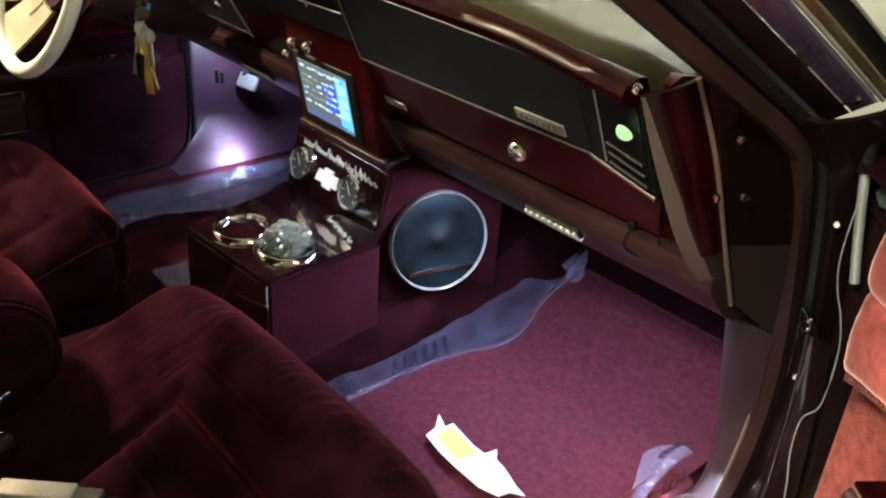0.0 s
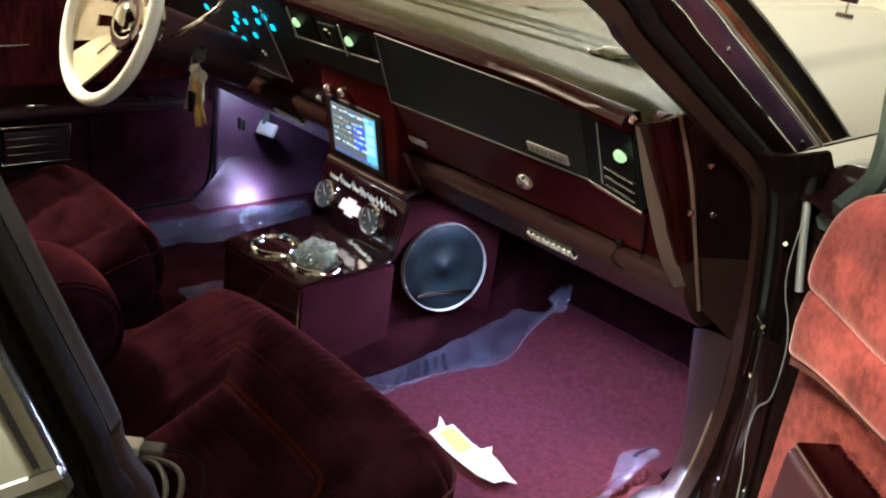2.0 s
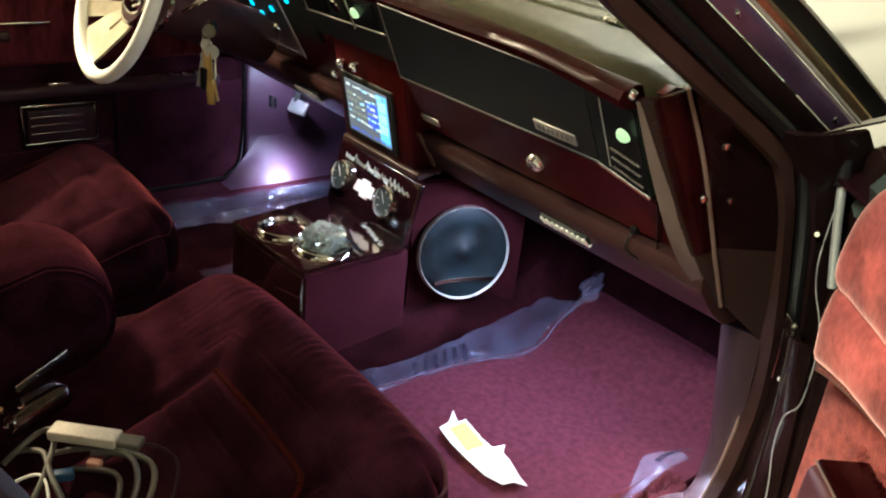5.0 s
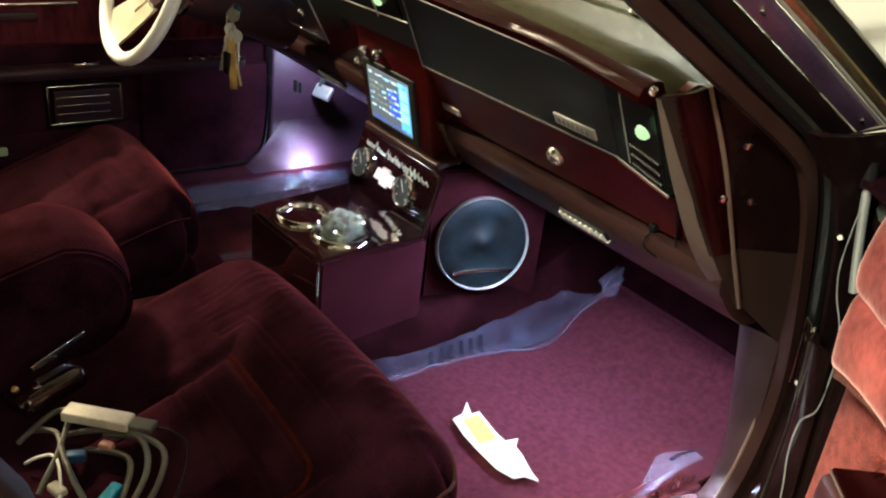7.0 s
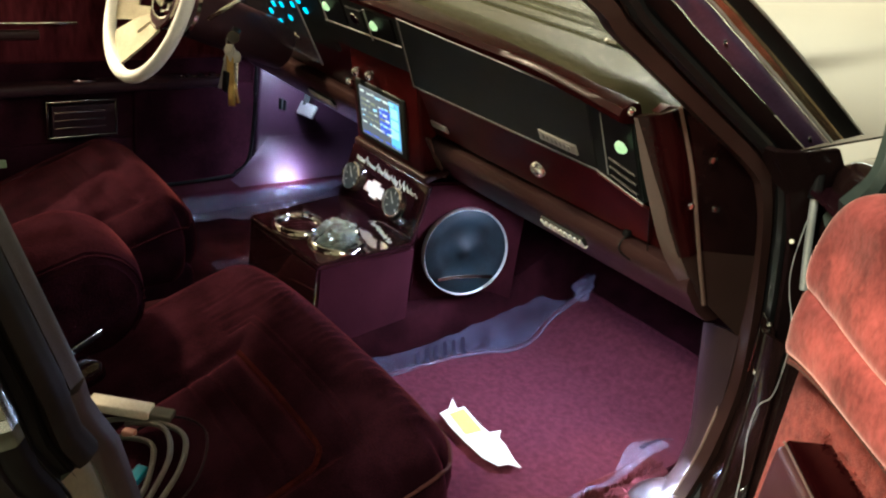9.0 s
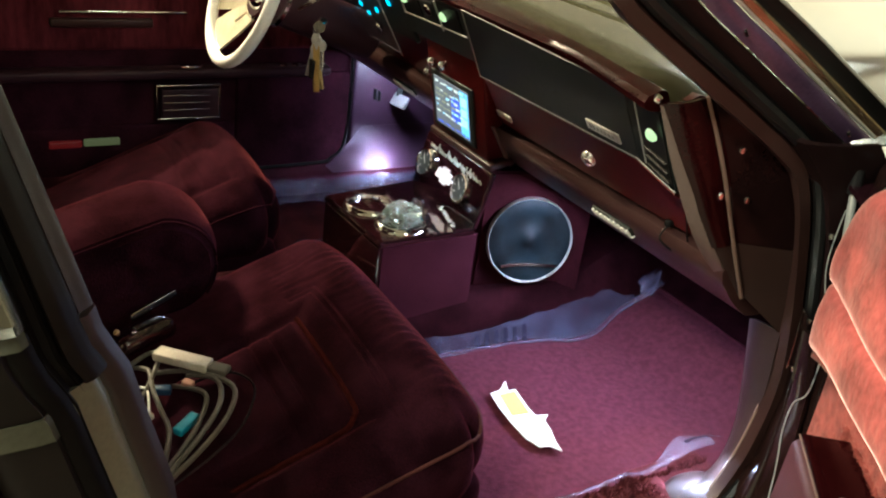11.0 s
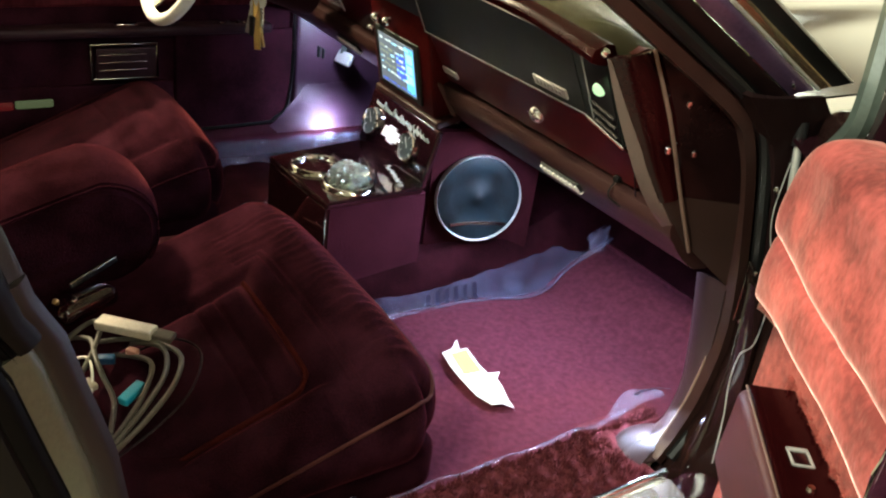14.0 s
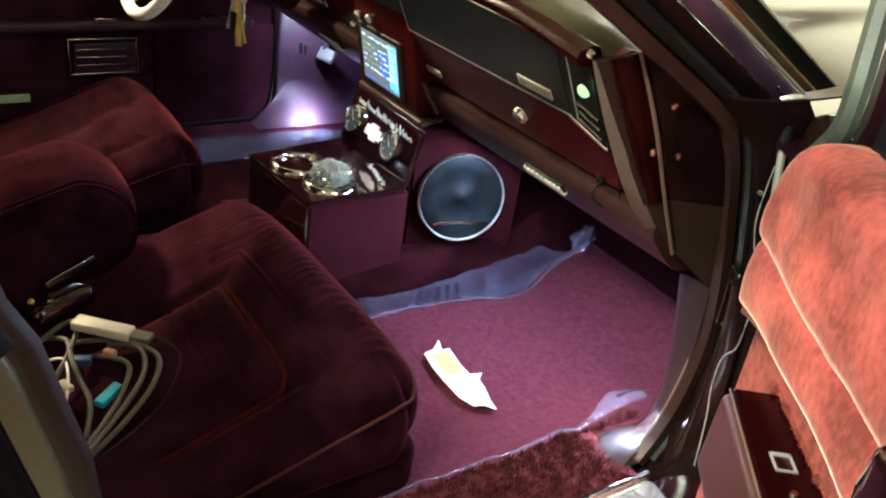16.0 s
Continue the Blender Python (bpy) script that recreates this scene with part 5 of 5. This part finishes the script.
part("cone", lathe([(0, 0.006), (0.012, 0.005), (0.018, 0.001), (0.055, 0.003), (0.068, 0.007), (0.0835, 0.004)], 56, SPM), GRILLE, spk, "dark blue-grey cone")
part("dust_cap", lathe([(0, 0.0075), (0.008, 0.007), (0.013, 0.005)], 28, SPM), GRILLE, bpy.data.objects["cone"], "dark dust cap")
part("lower_lip", moved(sweep(spline([(-0.055, -0.052, 0.010), (-0.02, -0.047, 0.012), (0.025, -0.047, 0.012), (0.058, -0.050, 0.010)], 6), [(-0.004, -0.002), (0.004, -0.002), (0.003, 0.002), (-0.003, 0.002)]), SPM), DIM_CHROME, spk)


# ---- floor coverings ----
def on_floor(x, y, lift):
    return Vector((x, y, tunnel(max(x, 0.25), y) + lift))


def mat_left(y):
    """Inner edge of the mat: a bulge beside the console, then back towards the toe board."""
    return 0.203 + 0.034 * math.exp(-((y - 0.21) / 0.085) ** 2) + 0.006 * max(0, (y - 0.36) / 0.05)


def mat_point(u, v):
    y = -0.42 + 0.845 * v
    left = mat_left(y)
    x = left + (0.644 - left) * u
    return on_floor(x, y, 0.012 + 0.0015 * noise.noise(Vector((x * 30, y * 30, 2))))


mat = thing("floor_mat", "burgundy cut-pile floor mat in the passenger footwell", "floor mat", at=(0.4, 0.0, 0.29))
part("carpet_piece", sheet(mat_point, 40, 70, 0.006), MAT_PILE, mat)
edge = [mat_point(0, k / 30) for k in range(31)] + [mat_point(k / 20, 1) for k in range(1, 21)]
part("binding", tube(edge, 0.005, 6), MAT_PILE, mat)


# ---- plastic film left on the carpet ----
def film_left(u, v):
    y = -0.30 + 0.735 * v
    x0 = mat_left(y) + 0.006
    top = 0.179 + 0.005 * math.exp(-((y - 0.20) / 0.09) ** 2) + 0.010 * math.exp(-((y + 0.05) / 0.10) ** 2) + 0.022 * max(0, (y - 0.30) / 0.10) + 0.003 * math.sin(y * 21)
    x = x0 + (top - x0) * u
    crease = 0.006 * noise.noise(Vector((x * 40, y * 26, 5))) + 0.004 * abs(noise.noise(Vector((x * 70 + y * 40, y * 45, 8))))
    return Vector((x, y, max(tunnel(x, y), tunnel(0.25, y) + 0.010) + 0.007 + crease + 0.006 * u * (1 - u)))


cover = thing("plastic_film", "crinkled clear protective film between mat and tunnel", "plastic film", at=(0.2, 0.0, 0.30))
part("sheet", sheet(film_left, 24, 110), SHEET, cover)
part("hem", tube([film_left(0.02, k / 60) + Vector((0.002, 0, 0.002 * math.sin(k * 0.9))) for k in range(61)], 0.0016, 6), LIT_SHEET, cover, "shiny cut edge of the film")
for k in range(6):
    y = -0.020 + 0.022 * k
    part("print_bar", sheet(lambda u, v, y=y: film_left(0.12 + 0.72 * u, (y + 0.30 + 0.009 * v + 0.006 * u) / 0.735) + Vector((0.001, 0, 0.0015)), 5, 2), INK, cover, "dark printed bar")


def film_tip(u, v):
    y = 0.335 + 0.020 * v + 0.010 * math.sin(u * 9)
    x = 0.290 - 0.055 * u * (1 - 0.6 * v) - 0.018 * v
    return Vector((x, y, 0.400 + 0.050 * v + 0.012 * u * (1 - v) + 0.005 * math.sin(u * 13 + v * 5)))


part("tip", sheet(film_tip, 20, 16), LIT_SHEET, cover, "raised shiny tip of the film")

cover = thing("plastic_film", "clear protective film edge along the sill, with small print", "plastic film", at=(0.62, 0.0, 0.31))


def film_right(u, v):
    y = -0.42 + 0.60 * v
    flap = math.exp(-((y - 0.155) / 0.060) ** 2)
    rise = min(1, max(0, (y + 0.25) / 0.25))
    x = 0.655 - (0.014 + 0.010 * rise + 0.032 * flap) * u + 0.002 * math.sin(y * 50) - 0.012 * flap
    return Vector((x, y, 0.346 + 0.006 * math.sin(math.pi * min(1, u * 1.2)) - 0.022 * u + 0.006 * flap + 0.005 * noise.noise(Vector((x * 30, y * 34, 7)))))


part("sheet", sheet(film_right, 10, 90), LIT_SHEET, cover)
for k in range(6):
    y = 0.130 + 0.013 * k
    part("print_bar", sheet(lambda u, v, y=y: film_right(0.35 + 0.18 * u, (y + 0.42 + 0.010 * v) / 0.60) + Vector((0, 0, 0.0012)), 2, 2), INK, cover)


def film_driver(u, v):
    y = -0.25 + 0.56 * v
    x = -0.625 + (0.10 + 0.03 * math.sin(y * 17)) * u
    return Vector((x, y, max(tunnel(x, y) + 0.030, 0.334) + 0.010 * noise.noise(Vector((x * 30, y * 22, 9))) - 0.030 * u * u))


def film_corner(u, v):
    x, y = -0.345 + 0.13 * u, -0.185 + 0.10 * v
    return Vector((x, y, tunnel(x, y) + 0.012 + 0.008 * noise.noise(Vector((x * 26, y * 26, 4)))))


cover = thing("plastic_film", "crinkled clear protective film over the driver's carpet", "plastic film", at=(-0.4, 0.0, 0.30))
part("sheet", sheet(film_driver, 24, 80), LIT_SHEET, cover)
part("corner", sheet(film_corner, 16, 20), LIT_SHEET, cover)

# ---- paper cut-out on the mat ----
paper = thing("paper_cutout", "white and yellow paper cut-out lying on the floor mat", "paper", at=(0.43, -0.05, 0.31))
PAPER_EDGE = [(0.354, -0.078), (0.393, -0.086), (0.434, -0.089), (0.482, -0.090), (0.512, -0.080), (0.516, -0.062), (0.534, -0.050), (0.512, -0.046), (0.478, -0.034), (0.456, -0.030),
              (0.442, -0.014), (0.437, -0.036), (0.413, -0.036), (0.358, -0.027), (0.357, -0.042), (0.328, -0.030), (0.350, -0.056)]
part("sheet", slab(PAPER_EDGE, 0.0015, pose(0, 0, 0.3135)), PAPER, paper)
part("print", slab([(0.363, -0.033), (0.364, -0.066), (0.424, -0.078), (0.428, -0.044)], 0.0006, pose(0, 0, 0.3152)), YELLOW, paper, "yellow printed panel")


# ---- driver's footwell ----
tagged(part("wall_kick_driver", rbox((-0.73, 0.098, 0.28), (-0.695, 0.64, 0.66), 0.01, 2), KICK_LIT), "maroon plastic kick panel in the driver's footwell", "kick panel", kind="structure")
tagged(part("kick_flare", sheet(lambda u, v: Vector((-0.697 + 0.055 * v ** 2.6, 0.03 + 0.40 * u, 0.337 + 0.11 * min(1, 0.40 * u / 0.10) ** 1.2 * (1 - v))), 24, 14, 0.003), KICK_LIT), "flared lower edge of the driver's kick panel", "kick panel", kind="structure")
brake = thing("parking_brake", "parking brake pedal with pale pad under the dash", "pedal", at=(-0.66, 0.18, 0.52))
part("arm", sweep(spline([(-0.675, 0.27, 0.63), (-0.67, 0.235, 0.58), (-0.655, 0.215, 0.540)], 5), [(-0.008, -0.004), (0.008, -0.004), (0.008, 0.004), (-0.008, 0.004)]), BLACK, brake)
part("pad", moved(rbox((-0.030, -0.020, -0.006), (0.030, 0.016, 0.006), 0.005, 2), basis((-0.645, 0.215, 0.532), (1, 0.2, 0), (0, 0.6, 1))), SILVER, brake)
part("bracket", join(rbox((-0.700, 0.158, 0.522), (-0.684, 0.166, 0.552), 0.003, 2), rbox((-0.700, 0.172, 0.518), (-0.686, 0.178, 0.545), 0.002, 2)), BLACK, brake)


# ---- seats ----
def cushion(name, label, x0, x1, y0, y1, zb, zt, inset, gathers=1.0, depth=1.0):
    """A bench cushion: crowned top falling to the back, gathered front roll, sunken panel and piping."""
    seat = thing(name, label, "car seat", at=((x0 + x1) / 2, (y0 + y1) / 2, zb))
    xm, half = (x0 + x1) / 2, (x1 - x0) / 2
    ia, ib, iy = inset
    R = 0.085

    def shape(p):
        e = min(1.0, max(0, (p.z - zb - 0.06) / (zt - zb - 0.06)))
        u = (p.x - xm) / half
        p.z += e * (0.040 * (1 - abs(u) ** 2.5) - 0.40 * max(0, y1 - 0.07 - p.y))
        k = max(0, (p.y - (y1 - 0.13)) / 0.13)
        p.z -= e * 0.018 * k ** 3
        # rounded front corners seen from above
        cx = abs(p.x - xm) - (half - R)
        cy = p.y - (y1 - R)
        if cx > 0 and cy > 0:
            r = math.hypot(cx, cy)
            m = max(cx, cy)
            f = m / r if r else 1
            p.x = xm + math.copysign(half - R + cx * f, p.x - xm)
            p.y = y1 - R + cy * f
        if e > 0.6:
            d = max(ia - p.x, p.x - ib, p.y - iy)
            p.z -= 0.015 * depth * math.exp(-(d / 0.014) ** 2)
            if d < 0:
                p.z += 0.006 * depth * min(1, -d / 0.03)
                for line in (iy - 0.055, iy - 0.085):
                    p.z -= 0.004 * depth * math.exp(-((p.y - line) / 0.004) ** 2)
            elif p.y > iy and d > 0.012:
                g = math.sin(p.x * 300 + 6 * noise.noise(Vector((p.x * 11, p.y * 14, 0)))) * (0.55 + 1.0 * noise.noise(Vector((p.x * 17, p.y * 8, 0))))
                p.z += 0.0020 * gathers * g * math.exp(-((d - 0.105) / 0.036) ** 2)
                for line in (0.040, 0.051):
                    p.z -= 0.0035 * depth * math.exp(-((d - line) / 0.0035) ** 2)
            p.z += 0.004 * noise.noise(p * 7)
        return p
    part("cushion", rbox((x0, y0, zb + 0.03), (x1, y1, zt), 0.075, 6, 150, shape), DIM_VELOUR, seat, "crushed burgundy velour cushion")
    part("base", rbox((x0 + 0.02, y0, zb - 0.01), (x1 - 0.012, y1 - 0.02, zb + 0.09), 0.03, 4), DIM_VELOUR, seat)

    xs, ye, y_end = x1 - 0.0140, y1 - 0.0140, y0 + 0.02
    pts = [(xs, y_end + (y1 - R - y_end) * k / 14) for k in range(15)]
    pts += [(xs, y1 - R + (ye - y1 + R) * k / 8) for k in range(1, 9)]
    pts += [(xs - (xs - x1 + R) * k / 8, ye) for k in range(1, 9)]
    pts += [(x1 - R - (x1 - R - x0 - 0.1) * k / 10, ye) for k in range(1, 11)]
    part("piping", tube([shape(Vector((x, y, zt - 0.030))) for x, y in pts], 0.0026, 8), PIPING if depth == 1.0 else DIM_VELOUR, seat)
    # The lamp-lit rim of the sunken panel, laid on as a thin tube.
    if depth == 1.0:
        r = 0.030
        rim = [(ib, y0 + 0.10 + (iy - r - y0 - 0.10) * k / 12) for k in range(13)]
        rim += [(ib - r + r * math.cos(radians(a)), iy - r + r * math.sin(radians(a))) for a in range(15, 91, 15)]
        rim += [(ib - r - (ib - r - ia) * k / 8, iy) for k in range(1, 9)]
        part("welt", tube([shape(Vector((x, y, zt))) + Vector((0, 0, 0.003)) for x, y in rim], 0.0040, 8), LIT_RIM, seat, "lamp-lit rim of the sunken panel, as a brighter red tube")
    return seat


PIPING = material("piping", (0.050, 0.017, 0.015), 0.8, vary=0.25, size=30, spec=0.05)
# Brighter red than the seat velour, to paint the lit rim.
LIT_RIM = material("welt", (0.034, 0.0055, 0.0042), 0.9, vary=0.5, size=40, bump=0.4, fine=400, sheen=0.1, spec=0.0)
cushion("front_seat", "burgundy velour passenger bench cushion with gathered front roll", -0.03, 0.632, -0.82, -0.236, 0.30, 0.488, (0.255, 0.517, -0.414))
cushion("front_seat", "burgundy velour driver's bench cushion", -0.67, -0.17, -0.82, -0.262, 0.30, 0.50, (-0.58, -0.26, -0.365), 0.15, 0.35)
rail = thing("seat_rail", "bright metal seat rail end by the sill", "seat rail", at=(0.60, -0.40, 0.30))
part("rail", rbox((0.585, -0.62, 0.300), (0.612, -0.375, 0.322), 0.004, 2), CHROME, rail)
part("lever", tube(spline([(0.606, -0.44, 0.325), (0.617, -0.41, 0.332), (0.615, -0.385, 0.33)], 5), 0.005, 8), CHROME, rail)


def armrest(x0, x1, y1, z0, z1):
    """Rounded nose, a crowned top that falls away to the rear, welts along both sides."""
    a = thing("centre_armrest", "burgundy velour fold-down centre armrest", "armrest", at=((x0 + x1) / 2, y1 - 0.2, z0))
    h = (z1 - z0) / 2
    out = [(y1 - h + h * math.cos(t), z0 + h + h * math.sin(t)) for t in [-math.pi / 2 + math.pi * i / 20 for i in range(21)]]
    out += [(y1 - h - 0.05 * k, z1) for k in range(1, 10)] + [(y1 - h - 0.05 * k, z0) for k in range(9, 0, -1)]

    def shape(p):
        u = 2 * (p.x - x0) / (x1 - x0) - 1
        back = max(0, y1 - h - p.y)
        p.z -= 0.30 * back
        if p.z > z0 + h - 0.30 * back:
            p.z += 0.020 * (1 - abs(u) ** 3)
        if p.y > y1 - 2 * h:
            p.y += 0.012 * (1 - abs(u) ** 3) * max(0, (p.y - y1 + h) / h)
        p.z += 0.003 * noise.noise(p * 9)
        return p
    bm = profile(out, x0, x1, 14)
    sharp = [e for e in bm.edges if abs(e.verts[0].co.x - e.verts[1].co.x) < 1e-6 and min(abs(e.verts[0].co.x - x0), abs(e.verts[0].co.x - x1)) < 1e-6]
    bmesh.ops.bevel(bm, geom=sharp, offset=0.010, segments=3, affect="EDGES", clamp_overlap=True)
    for v in bm.verts:
        v.co = shape(v.co.copy())
    part("pad", bm, DIM_VELOUR, a)
    part("piping", tube([shape(Vector((x1 - 0.004, y, z - 0.001))) for y, z in out[6:30]], 0.0022, 6), DIM_VELOUR, a)
    return a


armrest(-0.080, 0.104, -0.500, 0.42, 0.592)

# seat belt buckle between the seats
belt = thing("seat_belt_buckle", "dark seat belt buckle with a bright edge", "seat belt", at=(0.15, -0.60, 0.46))
part("case", moved(rbox((-0.030, -0.050, -0.020), (0.030, 0.050, 0.014), 0.016, 5), basis((0.180, -0.640, 0.446), (0.9, 0.3, 0.2), (-0.3, 0.9, 0.1))), GLOSS, belt, "glossy dark buckle case")
part("edge", moved(rbox((-0.004, -0.045, 0.0), (0.004, 0.045, 0.012), 0.002, 2), basis((0.143, -0.612, 0.466), (0.9, 0.45, 0.1), (-0.1, 0.9, 0.15))), DIM_CHROME, belt, "bright metal edge")
# Two glints on the glossy case, added as small metal beads.
part("glint", lathe([(0, 0.006), (0.004, 0.005), (0.006, 0.0)], 12, basis((0.197, -0.654, 0.458), (0.9, 0.3, 0), (-0.3, 0.9, 0.2))), CHROME, belt, "small chrome bead in place of a blue-white glint")
part("glint", lathe([(0, 0.005), (0.003, 0.004), (0.005, 0.0)], 12, basis((0.185, -0.678, 0.456), (0.9, 0.3, 0), (-0.3, 0.9, 0.2))), BRASS, belt, "small brass bead in place of an orange glint")

# ---- cables on the passenger cushion ----
def ground_z(x, y):
    return 0.420 + 0.35 * (y + 0.60)


cables = thing("cable_bundle", "coiled grey data cable with blue and white plugs", "cable", at=(0.36, -0.6, 0.42))


def laid(points, lift):
    """A cable lying on the cushion, arched a little between its ends."""
    line = spline([(x, y, 0) for x, y in points], 8)
    n = len(line) - 1
    return [Vector((p.x, p.y, ground_z(p.x, p.y) + lift + 0.016 * math.sin(math.pi * i / n))) for i, p in enumerate(line)]


for lift, loop in ((0.010, ((0.256, -0.634), (0.293, -0.600), (0.340, -0.572), (0.392, -0.557), (0.436, -0.580), (0.468, -0.626), (0.488, -0.676))),
                   (0.014, ((0.300, -0.600), (0.352, -0.572), (0.410, -0.583), (0.448, -0.620), (0.480, -0.672))),
                   (0.010, ((0.300, -0.625), (0.366, -0.592), (0.422, -0.615), (0.452, -0.645), (0.474, -0.680))),
                   (0.018, ((0.225, -0.670), (0.262, -0.649), (0.316, -0.654), (0.362, -0.655), (0.414, -0.654), (0.462, -0.672))),
                   (0.020, ((0.235, -0.690), (0.229, -0.645), (0.252, -0.630), (0.300, -0.655), (0.340, -0.690)))):
    part("cable", tube(laid(loop, lift), 0.0037, 8), CABLE, cables)
part("thin_cable", tube(laid(((0.310, -0.603), (0.333, -0.550), (0.396, -0.530), (0.457, -0.563), (0.483, -0.613), (0.492, -0.672)), 0.004), 0.0018, 6), RUBBER, cables, "thin black cable")
part("thin_cable", tube(laid(((0.27, -0.690), (0.30, -0.662), (0.355, -0.668), (0.41, -0.690)), 0.014), 0.0019, 6), WHITE, cables)
part("plug", moved(rbox((-0.021, -0.008, -0.006), (0.021, 0.008, 0.006), 0.003, 2), basis((0.405, -0.628, 0.428), (-0.6, 0.8, 0.1), (-0.8, -0.6, 0))), BLUE, cables, "blue plug")
part("plug", moved(rbox((-0.014, -0.007, -0.006), (0.014, 0.007, 0.006), 0.003, 2), basis((0.310, -0.640, 0.424), (0.3, 0.9, 0), (-0.9, 0.3, 0))), DARK_BLUE, cables, "dark blue plug")
part("plug", moved(rbox((-0.012, -0.007, -0.005), (0.012, 0.007, 0.005), 0.003, 2), basis((0.355, -0.672, 0.420), (0.9, 0.3, 0), (-0.3, 0.9, 0))), BEIGE, cables, "pale plug")
part("plug", moved(rbox((-0.009, -0.006, -0.005), (0.009, 0.006, 0.005), 0.003, 2), basis((0.325, -0.605, 0.438), (0.7, 0.6, 0), (-0.6, 0.7, 0))), PINK, cables, "pinkish plug tip")
adapter = thing("adapter_box", "beige adapter box lying on the cables", "adapter", at=(0.27, -0.58, 0.43))
part("case", moved(rbox((-0.060, -0.013, -0.007), (0.028, 0.013, 0.007), 0.003, 2), basis((0.300, -0.592, 0.457), (0.70, 0.71, 0.02), (-0.71, 0.70, 0))), BEIGE, adapter)
part("end_cap", moved(rbox((0.028, -0.011, -0.006), (0.058, 0.011, 0.004), 0.003, 2), basis((0.300, -0.592, 0.457), (0.70, 0.71, 0.02), (-0.71, 0.70, 0))), CABLE, adapter)

# ---- outside mirror on the driver's door ----
mirror = thing("door_mirror", "black door mirror outside the driver's window", "mirror", at=(-0.94, -0.22, 0.90))
MIRROR = pose(-0.883, -0.235, 0.948, 4, 0, 14)
RIM = [(-0.112, 0.02), (-0.100, -0.035), (-0.070, -0.058), (0.0, -0.060), (0.11, -0.050), (0.115, 0.055), (0.0, 0.068), (-0.085, 0.062)]
outline = [(p.x, p.y) for p in spline([(x, z, 0) for x, z in RIM], 6, closed=True)]
UPRIGHT = MIRROR @ pose(0, 0, 0, 90, 0, 0)
part("shell", slab(outline, 0.06, UPRIGHT @ pose(0, 0, -0.06), 0.004), RUBBER, mirror)
part("mirror_face", slab([(x * 0.76 + 0.008, z * 0.66 + 0.006) for x, z in outline], 0.003, UPRIGHT, 0.001), CHROME, mirror, "silvered mirror face")
part("foot", rbox((-0.91, -0.25, 0.865), (-0.78, -0.21, 0.89), 0.01, 2), RUBBER, mirror)
